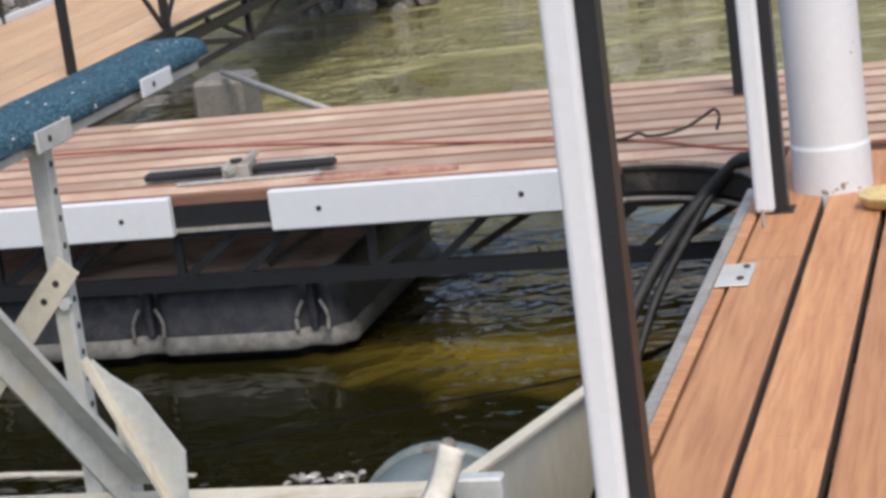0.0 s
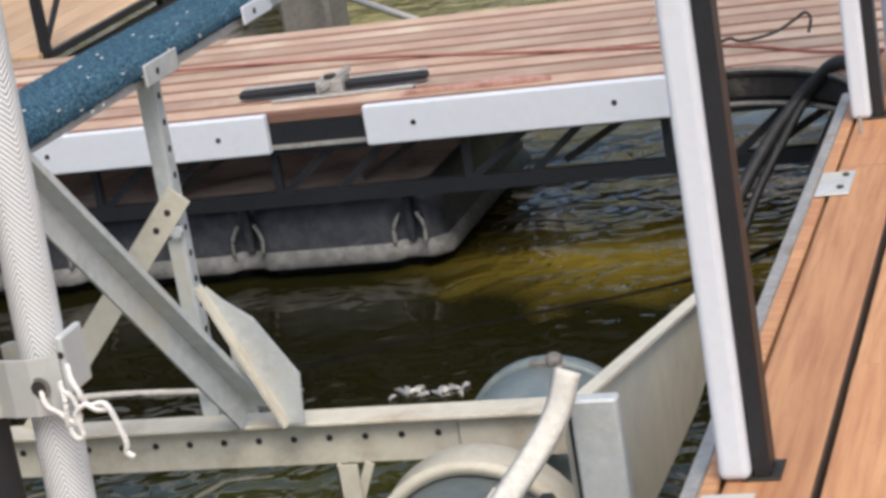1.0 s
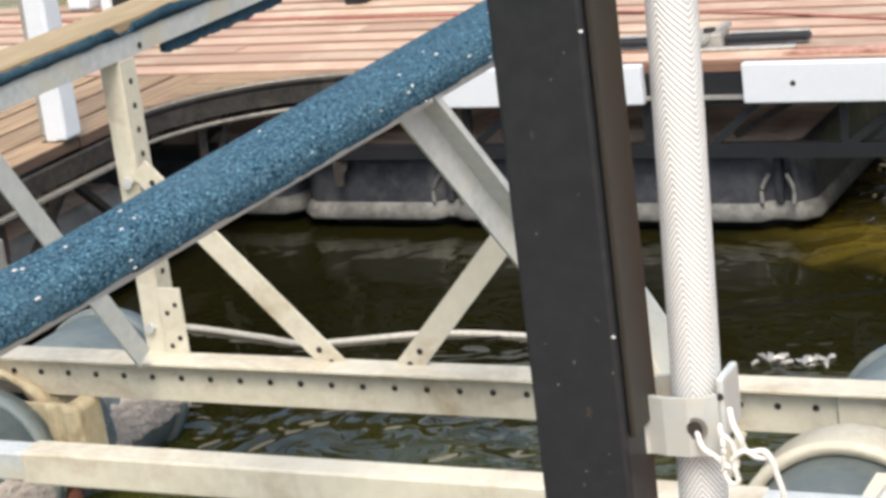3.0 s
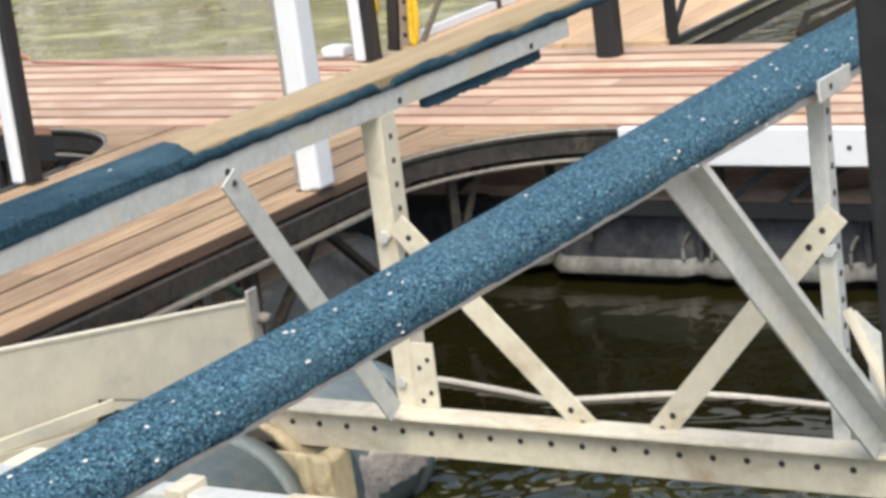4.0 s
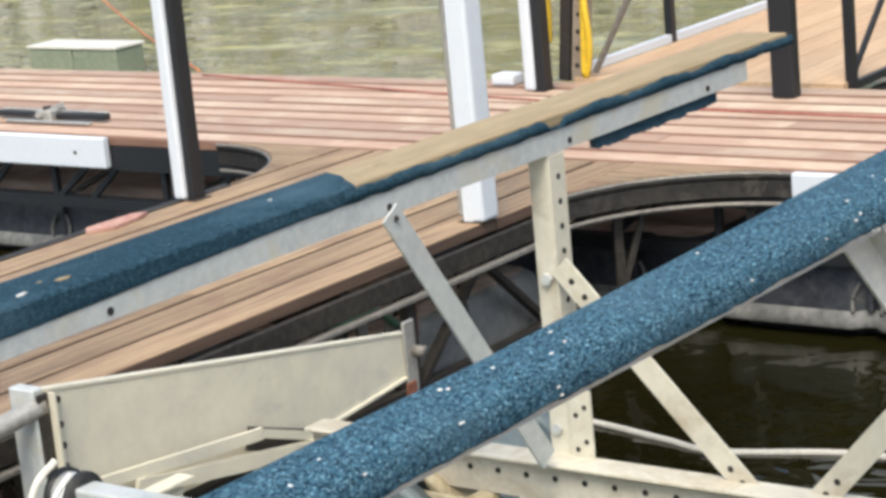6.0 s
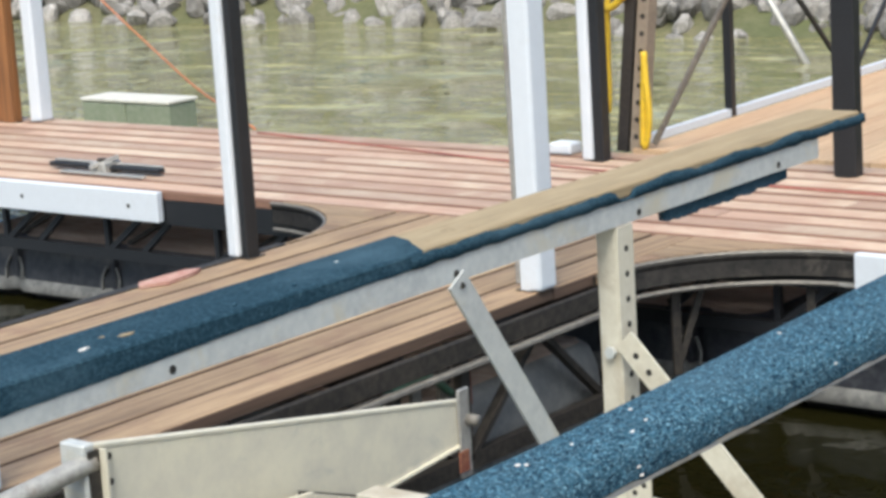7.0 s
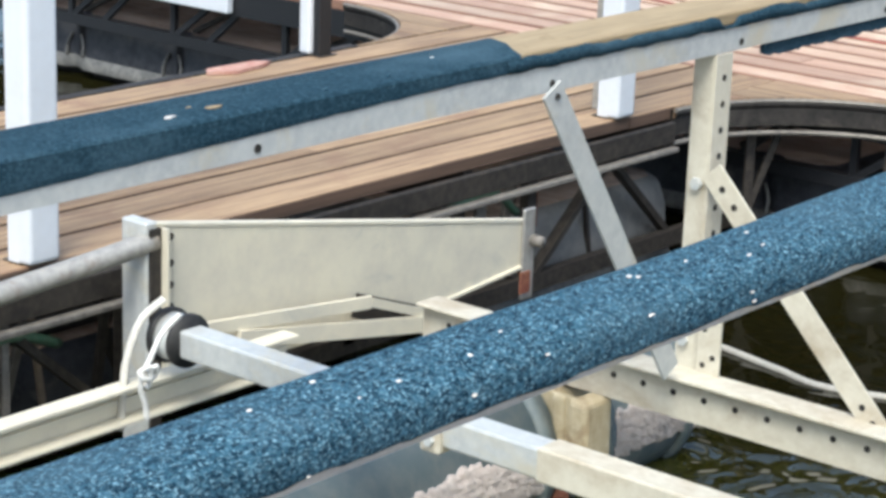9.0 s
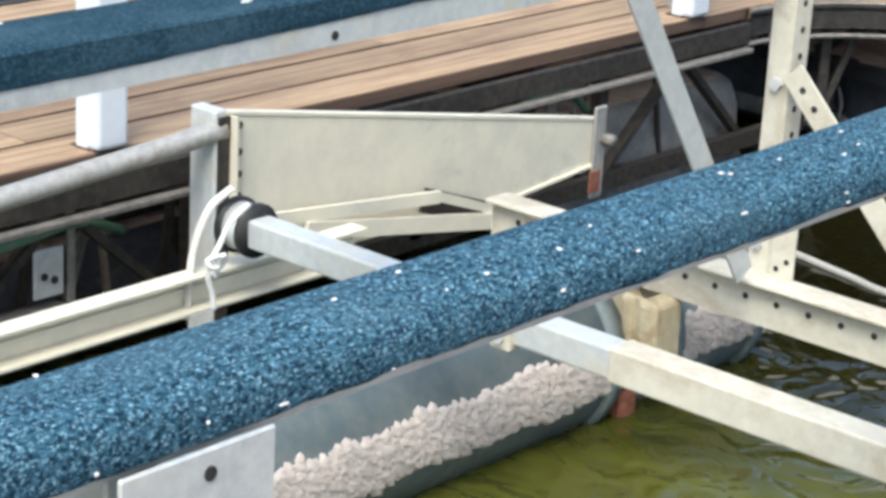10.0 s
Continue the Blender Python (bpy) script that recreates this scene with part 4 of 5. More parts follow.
def side_arm(x, s):
    """Tapering side plate with flanges, upright bar, strap and pivot; s: +1 when the slip lies at greater x."""
    out = [(-2.81, 0.09), (-1.49, -0.152), (-1.472, -0.165), (-1.482, -0.262), (-1.92, -0.30), (-2.46, -0.29), (-2.81, -0.24)]
    arm = part("side_arm", plate(bmesh.new(), out, "x", x - 0.004, x + 0.004), cream_plate, lift, "cream silted tapering side plate")
    part("top_flange", bar(bmesh.new(), (x - s * 0.008, -2.83, 0.093), (x - s * 0.008, -1.475, -0.153), 0.03, 0.007), cream_plate, arm)
    part("low_flange", bar(bmesh.new(), (x + s * 0.006, -1.92, -0.302), (x + s * 0.006, -1.48, -0.265), 0.016, 0.007), cream_plate, arm)
    part("end_flange", boxed(*sorted((x, x + s * 0.03)), -2.818, -2.811, -0.24, 0.085), cream_plate, arm)
    for z in (0.06, 0.0, -0.05, -0.1):
        part("bolt", disc(bmesh.new(), (x + s * 0.005, -2.79, z), (s, 0, 0), 0.009, 0.006, 8), dark_frame, arm)
    part("upright_bar", boxed(*sorted((x - s * 0.075, x + s * 0.005)), -2.858, -2.822, -0.42, 0.10, 0.004), galv, arm, "grey galvanised upright bar")
    part("bar_edge", boxed(*sorted((x + s * 0.005, x + s * 0.012)), -2.85, -2.82, -0.40, 0.085), dark_frame, arm)
    part("pivot_lug", boxed(*sorted((x + s * 0.006, x + s * 0.016)), -1.53, -1.48, -0.36, -0.11, 0.004), grey_alu, arm, "rusty pivot lug")
    part("pivot_pin", tube(bmesh.new(), [(x + s * 0.01, -1.49, -0.2), (x + s * 0.05, -1.49, -0.2)], 0.016, 12), dull_lip, arm, "", True)
    part("pivot_patch", boxed(*sorted((x + s * 0.017, x + s * 0.022)), -1.545, -1.50, -0.34, -0.28, 0.002), rust, arm, "rust-red patch")
    # raised triangular stiffener on the plate's foot
    rim = [Vector((x + s * c[0], c[1], c[2])) for c in ((0.03, -2.72, -0.165), (0.09, -2.219, -0.196), (0.09, -1.897, -0.311), (0.05, -2.62, -0.205), (0.10, -1.98, -0.30))]
    part("stiffener", bar(bmesh.new(), rim[0], rim[1], 0.012, 0.030), cream_plate, arm, "bent cream stiffener")
    part("stiffener", bar(bmesh.new(), rim[1], rim[2], 0.012, 0.022), cream_plate, arm)
    part("stiffener", bar(bmesh.new(), rim[3], rim[4], 0.016, 0.040), cream_plate, arm)
    part("stiffener_web", bar(bmesh.new(), rim[1] + Vector((-s * 0.05, 0, -0.02)), rim[4] + Vector((-s * 0.07, 0, 0.0)), 0.006, 0.06), brown_steel, arm)
    return arm


side_arm(-3.22, 1)
side_arm(-0.235, -1)
# side rails towards the open end
for s, x in ((1, -3.03), (-1, -0.42)):
    part("side_rail", channel(bmesh.new(), (x, -6.2, -0.228), (x, -2.62, -0.228), 0.078, 0.05, 0.006, flip=s), cream_plate, lift, "cream silted side rail")
    part("rail_ridge", boxed(*sorted((x - s * 0.0, x + s * 0.012)), -6.2, -2.62, -0.196, -0.184), cream_plate, lift)
part("link_tube", tube(bmesh.new(), spline([(-3.225, -2.825, 0.055), (-3.24, -2.98, 0.035), (-3.26, -3.3, 0.005), (-3.28, -4.2, -0.06), (-3.3, -6.0, -0.2)]), 0.024, 10), grey_alu, lift, "grey linkage tube", True)


# tanks
def tank(x, y0, y1, r, crust_side, cz=-0.42):
    t = part("tank", tube(bmesh.new(), [(x, y0 - 0.03, cz), (x, y0, cz), (x, y0 + 0.004, cz), (x, y1 - 0.004, cz), (x, y1, cz), (x, y1 + 0.03, cz)],
                          [r * 0.7, r * 0.95, r, r, r * 0.95, r * 0.7], 40), tank_plastic, lift, "grey-green cylindrical lift tank", True)
    for y in (y0 + 0.05, y1 - 0.05):
        part("tank_rim", tube(bmesh.new(), [(x, y - 0.02, cz), (x, y - 0.015, cz), (x, y + 0.015, cz), (x, y + 0.02, cz)], [r, r + 0.012, r + 0.012, r], 40), tank_plastic, t, "", True)
    rr = random.Random(int(1000 * abs(y0)))
    verts, faces = [], []
    for k in range(int((y1 - y0) * 3000)):
        y = y0 + 0.02 + (y1 - y0 - 0.04) * rr.random()
        a = rr.uniform(-0.26 + 0.1 * noise.noise(Vector((4, y * 7, 1))) + 0.06 * noise.noise(Vector((4, y * 30, 1))), 0.30 + 0.14 * noise.noise(Vector((0, y * 6, 1))) + 0.08 * noise.noise(Vector((0, y * 25, 1))))
        nx, nz = crust_side * math.cos(a), math.sin(a)
        c = (x + r * nx, y, cz + r * nz)
        q = rr.uniform(0.004, 0.010) if rr.random() < 0.7 else rr.uniform(0.010, 0.017)
        o = len(verts)
        verts.append((c[0] + nx * q * 0.9, c[1], c[2] + nz * q * 0.9))
        turn = rr.random()
        for j in range(6):
            b = 2 * math.pi * (j + turn) / 6
            u, w = q * rr.uniform(0.8, 1.4) * math.cos(b), q * rr.uniform(0.8, 1.3) * math.sin(b)
            verts.append((c[0] - nz * w * crust_side - nx * 0.002, c[1] + u, c[2] + nx * w * crust_side - nz * 0.002))
            faces.append((o, o + 1 + j, o + 1 + (j + 1) % 6))
    me = bpy.data.meshes.new("crust")
    me.from_pydata(verts, [], faces)
    for p in me.polygons:
        p.use_smooth = True
    me.materials.append(crust_mat)
    crust = new("crust", me)
    crust.parent = t
    tagged(crust, "dried pinkish crust", kind="stuff")
    return t


tank(-2.715, -5.9, -2.26, 0.2, 1)
tank(-2.715, -2.13, -1.70, 0.2, 1)
tank(-0.60, -5.9, -2.30, 0.2, -1, -0.425)
t = tank(-0.60, -2.12, -1.66, 0.2, -1, -0.447)
bm = bmesh.new()
bmesh.ops.create_uvsphere(bm, u_segments=14, v_segments=8, radius=0.022, matrix=Matrix.Translation((-0.575, -1.72, -0.243)))
box(bm, -0.63, -0.585, -1.735, -1.705, -0.26, -0.236, 0.006, 2)
box(bm, -0.60, -0.55, -1.74, -1.70, -0.262, -0.246, 0.004, 1)
part("tank_valve", bm, dull_lip, t, "round grey tank valve", True)


def saddle(x, y, r, cz, material, label, lumps):
    bm = bmesh.new()
    rows = []
    for k in range(21):
        a = math.pi * (0.0 + k / 20)
        d = Vector((math.cos(a), 0, math.sin(a)))
        c = Vector((x, y, cz))
        rows.append([bm.verts.new(c + d * rr + Vector((0, dy, 0))) for rr, dy in ((r + 0.004, -0.05), (r + 0.03, -0.045), (r + 0.012, 0), (r + 0.03, 0.045), (r + 0.004, 0.05))])
    for a, b in zip(rows, rows[1:]):
        for i in range(5):
            bm.faces.new((a[i], a[(i + 1) % 5], b[(i + 1) % 5], b[i]))
    for v in bm.verts:
        v.co += lumps * noise.noise_vector(v.co * 14)
    part("saddle", bm, material, lift, label, True)


saddle(-2.715, -2.20, 0.2, -0.42, saddle_mat, "tan silted saddle band over the tank", 0.016)
saddle(-0.60, -2.34, 0.2, -0.425, cream_galv, "pale saddle band over the tank", 0.002)
for x in (-2.715, -0.60):
    part("hanger", boxed(x - 0.02, x + 0.02, BY - 0.02, BY + 0.02, -0.36, -0.262), cream_galv, lift)
bm = bmesh.new()
box(bm, -0.930, -0.884, -2.215, -2.209, -0.36, -0.262, 0.001)
box(bm, -0.930, -0.924, -2.215, -2.16, -0.36, -0.262, 0.001)
bar(bm, (-0.86, -2.2, -0.264), (-0.895, -2.2, -0.345), 0.02, 0.006, (0, 1, 0))
part("hanger", bm, cream_galv, lift, "pale angle bracket under the beam")
bm = bmesh.new()
plate(bm, [(-2.78, -0.262), (-2.455, -0.262), (-2.445, -0.375), (-2.60, -0.385), (-2.64, -0.33), (-2.68, -0.29), (-2.74, -0.266)], "y", -2.262, -2.252)
box(bm, -2.492, -2.444, -2.272, -2.17, -0.44, -0.263, 0.012, 2)
box(bm, -2.545, -2.505, -2.268, -2.25, -0.40, -0.263, 0.008, 2)
for v in bm.verts:
    v.co += 0.008 * noise.noise_vector(v.co * 16)
part("saddle_plate", bm, saddle_mat, lift, "folded tan silted sheet under the beam")
part("drain_cap", boxed(-2.60, -2.53, -2.25, -2.19, -0.57, -0.50, 0.012), rust, lift, "rusty red drain cap")


def strap(points, w, t, name, label):
    """A flat hose following the points."""
    bm = bmesh.new()
    pts = spline(points, 8)
    rows = []
    for i, p in enumerate(pts):
        rot, _ = frame_of(pts[max(i - 1, 0)], pts[min(i + 1, len(pts) - 1)], (0, -1, 0.3))
        rows.append([bm.verts.new(p + rot @ Vector((0, a, b))) for a, b in ((-w / 2, 0), (-w / 4, t), (w / 4, t), (w / 2, 0), (w / 4, -t), (-w / 4, -t))])
    for a, b in zip(rows, rows[1:]):
        for i in range(6):
            bm.faces.new((a[i], a[(i + 1) % 6], b[(i + 1) % 6], b[i]))
    bm.faces.new(rows[0])
    bm.faces.new(rows[-1])
    return part(name, bm, pale_web, lift, label, True)


strap([(-0.215, -2.92, 0.178), (-0.245, -2.96, 0.10), (-0.325, -3.09, 0.0), (-0.40, -3.2, -0.1), (-0.45, -3.3, -0.25)], 0.046, 0.009, "air_hose", "flattened pale air hose")
strap([(-2.985, -3.02, 0.02), (-3.0, -3.07, -0.02), (-3.01, -3.10, -0.1), (-3.01, -3.11, -0.17), (-3.02, -3.11, -0.25)], 0.022, 0.006, "tie_strap", "pale tie strap round the bearing")


# ---- near guide post with its sleeved pipe and cord ----
GX, GY = 0.186, -5.3325
guide = thing("guide_post", "slender black steel post with pale scuffs beside the slip", "post", at=(GX, GY, 0))
part("tube", boxed(-0.0195, 0.0195, -0.0255, 0.0045, 0.0, 2.3, 0.002, 2), black_steel, guide)
part("cover_strip", boxed(0.0197, 0.0222, -0.022, 0.006, 1.078, 2.3, 0.0008), deck_tint, guide, "dark strip on the post's side")
part("base_plate", boxed(-0.06, 0.06, -0.06, 0.06, 0.0005, 0.008, 0.002), grey_alu, guide)
rng = random.Random(3)


def scuff(x, z, w, h, material):
    """A thin uneven chip lying on the post's front face."""
    bm = bmesh.new()
    n = 9
    ring = [(x + w * rng.uniform(0.6, 1.1) * math.cos(2 * math.pi * k / n), z + h * rng.uniform(0.6, 1.1) * math.sin(2 * math.pi * k / n)) for k in range(n)]
    plate(bm, ring, "y", -0.0258, -0.0255)
    return part("scuff", bm, material, guide)


for k in range(26):
    scuff(rng.uniform(-0.018, 0.0195), rng.uniform(0.98, 1.32), rng.uniform(0.0002, 0.0005), rng.uniform(0.0002, 0.0007), dull_lip)
for x, z, w, h in ((-0.006, 1.205, 0.0013, 0.002), (0.005, 1.09, 0.0016, 0.0035), (-0.012, 1.262, 0.0008, 0.0012), (0.011, 1.064, 0.0009, 0.0007), (0.012, 1.13, 0.0006, 0.0011)):
    scuff(x, z, w, h, brown_steel)
for x, z in ((0.0190, 1.2455), (0.0190, 1.1225)):
    scuff(x, z, 0.0011, 0.0007, white_cord)

pipe = thing("guide_pipe", "upright pipe in a white braided sleeve clamped to a black post", "pipe", at=(0.2226, -5.3202, 0))
part("sleeve", tube(bmesh.new(), [(0.0205, 0, 1.75), (0.0056, 0, 1.25), (0.0006, 0, 1.08), (-0.0048, 0, 0.9), (-0.0313, 0, 0.002)], 0.0103, 32), braid, pipe, "white braided sleeve", True)
bm = bmesh.new()
loop = [(-0.012, 0.010), (-0.019, 0.008), (-0.0225, 0.001), (-0.0235, -0.008), (-0.0215, -0.0145), (-0.0185, -0.0168), (-0.0160, -0.0150), (-0.0135, -0.0152), (-0.008, -0.0166), (0.002, -0.0168), (0.0085, -0.0150), (0.0125, -0.0105)]
rows = []
for k, (a, b) in enumerate(loop):
    p0, p1 = Vector(loop[max(k - 1, 0)]), Vector(loop[min(k + 1, len(loop) - 1)])
    side = Vector(((p1 - p0).y, -(p1 - p0).x)).normalized() * 0.0011
    rows.append([bm.verts.new((a + e * side.x, b + e * side.y, z)) for e, z in ((-1, 1.064), (1, 1.064), (1, 1.089), (-1, 1.089))])
for a, b in zip(rows, rows[1:]):
    for k in range(4):
        bm.faces.new((a[k], a[(k + 1) % 4], b[(k + 1) % 4], b[k]))
bm.faces.new(rows[0])
bm.faces.new(rows[-1])
part("clamp", bm, galv, pipe, "grey bent metal pipe clamp")
part("clamp_ear", boxed(0.0125, 0.0160, -0.0105, 0.010, 1.070, 1.096, 0.0012, 2), galv, pipe)
part("clamp_rivet", disc(bmesh.new(), (0.0055, -0.0172, 1.0765), (0, -1, 0), 0.0048, 0.0004, 18), dull_lip, pipe)
part("clamp_hole", disc(bmesh.new(), (0.0050, -0.0177, 1.0765), (0, -1, 0), 0.0034, 0.0004, 14), hole_mat, pipe)
part("clamp_hole", disc(bmesh.new(), (0.0143, -0.0106, 1.088), (0, -1, 0), 0.0016, 0.0004, 10), hole_mat, pipe)
cord = tagged(new("tie_cord"), "frayed white cord knotted to a pipe clamp", "cord")


def cord_line(*offsets):
    return spline([(0.2276 + a * 0.00023, -5.3385 - c, 1.0765 - b * 0.00023) for a, b, c in offsets], 6)


bm = tube(bmesh.new(), cord_line((0, 0, -0.003), (8, 14, 0.001), (17, 32, 0.002), (37, 45, 0.002), (64, 66, 0.002), (76, 55, 0.002), (68, 20, 0.001), (52, 2, 0.002), (48, -8, 0), (55, 30, 0.003), (50, 70, 0.002),
                                 (62, 95, 0.002), (76, 88, 0.002), (70, 50, 0.003), (92, 30, 0.003), (112, 42, 0.002), (137, 44, 0.001)), 0.00115, 8)
tube(bm, cord_line((68, -45, 0), (74, -20, 0.002), (88, 8, 0.003), (95, 35, 0.001), (125, 30, 0.002), (138, 44, 0.002), (146, 80, 0.001), (154, 110, 0.001), (150, 128, 0.001), (164, 138, 0.001)), 0.0013, 8)
me = bpy.data.meshes.new("tie_cord")
bm.to_mesh(me)
bm.free()
me.materials.append(white_cord)
strand = new("strand", me)
strand.parent = cord


# ---- gangway to the bank ----
gang = tagged(new("gangway"), "pale wooden gangway with black steel railings", "gangway", kind="structure")


def gz(y):
    return 0.012 + (y - 1.36) * 0.012


for i in range(8):
    x = -4.505 + i * 0.1515
    bm = bmesh.new()
    plate(bm, [(1.36, gz(1.36) - 0.03), (9.6, gz(9.6) - 0.03), (9.6, gz(9.6)), (1.36, gz(1.36))], "x", x, x + 0.147)
    part("plank", bm, ramp_wood, gang)
for s, x in ((1, -4.525), (-1, -3.29)):
    part("kerb", bar(bmesh.new(), (x, 1.40, gz(1.4) + s * 0.018), (x, 9.6, gz(9.6) + s * 0.018), 0.03, 0.034 if s > 0 else 0.03), white_vinyl if s > 0 else black_steel, gang, "pale edge kerb" if s > 0 else "")
    part("stringer", bar(bmesh.new(), (x, 1.37, gz(1.4) - 0.09), (x, 9.6, gz(9.6) - 0.09), 0.04, 0.05), black_steel, gang)
    part("top_rail", bar(bmesh.new(), (x, 1.40, gz(1.4) + 1.0), (x, 9.6, gz(9.6) + 1.0), 0.04, 0.04), black_steel, gang)
    y = 1.42 if s < 0 else 2.18
    k = 0
    while y < 9.4:
        part("rail_post", boxed(x - 0.018, x + 0.018, y - 0.018, y + 0.018, gz(y) - 0.1, gz(y) + 1.0), black_steel, gang)
        if y + 1.2 < 9.5:
            a, b = ((y + 0.02, 0.03), (y + 1.1, 0.98)) if k % 2 == (0 if s < 0 else 1) else ((y + 0.02, 0.98), (y + 1.1, 0.03))
            part("rail_brace", bar(bmesh.new(), (x, a[0], gz(y) + a[1]), (x, b[0], gz(y) + b[1]), 0.018, 0.018), black_steel, gang)
        y += 1.14
        k += 1
for a, b, w in (((3.22, -0.165), (2.76, -0.150), 0.022), ((2.76, -0.150), (2.64, -0.219), 0.022), ((2.64, -0.219), (4.56, -0.190), 0.026), ((4.06, -0.09), (4.75, -0.19), 0.03), ((4.24, 0.0), (4.85, -0.19), 0.02), ((4.56, -0.19), (7.2, -0.16), 0.026), ((4.85, -0.2), (5.6, -0.03), 0.02), ((5.6, -0.05), (6.3, -0.18), 0.02), ((6.3, -0.18), (7.0, -0.03), 0.02)):
    part("under_strut", bar(bmesh.new(), (-3.29, *a), (-3.29, *b), w, w), brown_steel, gang, "" if w != 0.03 else "dark strut under the gangway")
for y in (3.75, 4.85, 6.3):
    part("under_post", boxed(-3.305, -3.275, y - 0.018, y + 0.018, -0.21, 0.02), black_steel, gang)
# perforated upright with yellow straps at the gangway's foot
stand = thing("perforated_stand", "perforated angle upright, pale face and dark side, hung with yellow straps", "stand", at=(-4.54, 1.42, 0))
part("side_face", bar(bmesh.new(), (-0.034, 0.0, -0.005), (0.19, 0.0, 2.0), 0.066, 0.05, (1, 0, 0)), brown_steel, stand, "dark side of the upright")
part("front_face", bar(bmesh.new(), (0.032, -0.004, -0.005), (0.256, -0.004, 2.0), 0.064, 0.052, (1, 0, 0)), rusty_brown, stand, "pale rust-stained perforated face")
for k in range(16):
    z = 0.06 + k * 0.07
    part("hole", disc(bmesh.new(), (0.034 + 0.112 * z, -0.0375, z), (0, -1, 0), 0.011, 0.0015, 8), hole_mat, stand)
bm = tube(bmesh.new(), spline([(0.10, -0.05, 0.41), (0.108, -0.055, 0.3), (0.118, -0.055, 0.16), (0.1, -0.05, 0.05), (0.082, -0.05, 0.03), (0.088, -0.045, 0.2), (0.1, -0.045, 0.4)]), 0.014, 8)
part("strap", bm, yellow, stand, "hanging yellow strap", True)
bm = tube(bmesh.new(), spline([(-0.06, -0.045, 0.63), (-0.075, -0.055, 0.5), (-0.068, -0.055, 0.3), (-0.078, -0.05, 0.17), (-0.09, -0.045, 0.19), (-0.08, -0.04, 0.32), (-0.07, -0.04, 0.6)]), 0.012, 8)
part("strap", bm, yellow, stand, "", True)
bm = tube(bmesh.new(), spline([(-0.1, -0.05, 0.6), (-0.06, -0.06, 0.585), (-0.02, -0.055, 0.6), (0.03, -0.05, 0.66), (-0.04, -0.05, 0.72), (-0.1, -0.05, 0.66), (-0.1, -0.05, 0.6)]), 0.016, 8)
part("strap_knot", bm, yellow, stand, "knotted yellow strap", True)
brace = tagged(part("grey_brace_rod", tube(bmesh.new(), [(-4.43, 1.41, 0.03), (-4.088, 1.42, 0.608), (-3.76, 1.43, 1.15)], 0.014, 8), dull_lip), "slanting grey brace rod beside the gangway", "rod")
tagged(part("white_foot_block", boxed(-4.81, -4.70, 1.20, 1.29, 0.001, 0.05, 0.012, 2), white_vinyl), "rounded white foot block on the deck", "block")


cord = tagged(part("tie_cord", tube(bmesh.new(), spline([(-2.86, -3.094, 0.031), (-2.86, -3.142, 0.002), (-2.86, -3.17, -0.038), (-2.86, -3.189, -0.065), (-2.86, -3.198, -0.095), (-2.86, -3.186, -0.133), (-2.86, -3.182, -0.167)]), 0.006, 8), white_cord, None, "", True), "frayed pale cord hanging knotted over the lift rail", "cord")
part("knot", tube(bmesh.new(), spline([(-2.85, -3.189, -0.065), (-2.844, -3.171, -0.053), (-2.85, -3.169, -0.075), (-2.842, -3.201, -0.073), (-2.85, -3.211, -0.059), (-2.84, -3.189, -0.051), (-2.85, -3.183, -0.085), (-2.85, -3.193, -0.095)]), 0.0055, 8), white_cord, cord, "", True)


# ---- things on the decks ----
def cleat_bar(x0, x1, y, label):
    t = thing("cleat_bar", label, "cleat", "long cleats", at=((x0 + x1) / 2, y, 0))
    h = (x1 - x0) / 2
    part("bar", boxed(-h, -0.045, -0.022, 0.022, 0.012, 0.034, 0.006, 2), black_steel, t, "black flat bar")
    part("bar", boxed(0.045, h, -0.022, 0.022, 0.012, 0.034, 0.006, 2), black_steel, t, "black flat bar")
    for a, b in ((-h, -0.05), (0.05, h)):
        part("rail", boxed(a + 0.01, b - 0.005, 0.004, 0.024, 0.0345, 0.042, 0.002), grey_alu, t, "dull metal rail along the bar")
    part("latch", bar(bmesh.new(), (-0.02, -0.075, 0.03), (0.05, 0.03, 0.066), 0.022, 0.014), grey_alu, t, "slanting metal latch")
    part("hub", boxed(-0.045, 0.045, -0.05, 0.05, 0.001, 0.05, 0.008, 2), grey_alu, t, "dull metal hub")
    part("bolt", tube(bmesh.new(), [(0, -0.02, 0.05), (0, -0.02, 0.062)], 0.02, 10), dark_frame, t)
    part("base_strip", boxed(-h * 0.6, h * 0.9, -0.085, -0.055, 0.001, 0.012, 0.003), grey_alu, t, "pale metal base strip")
    return t


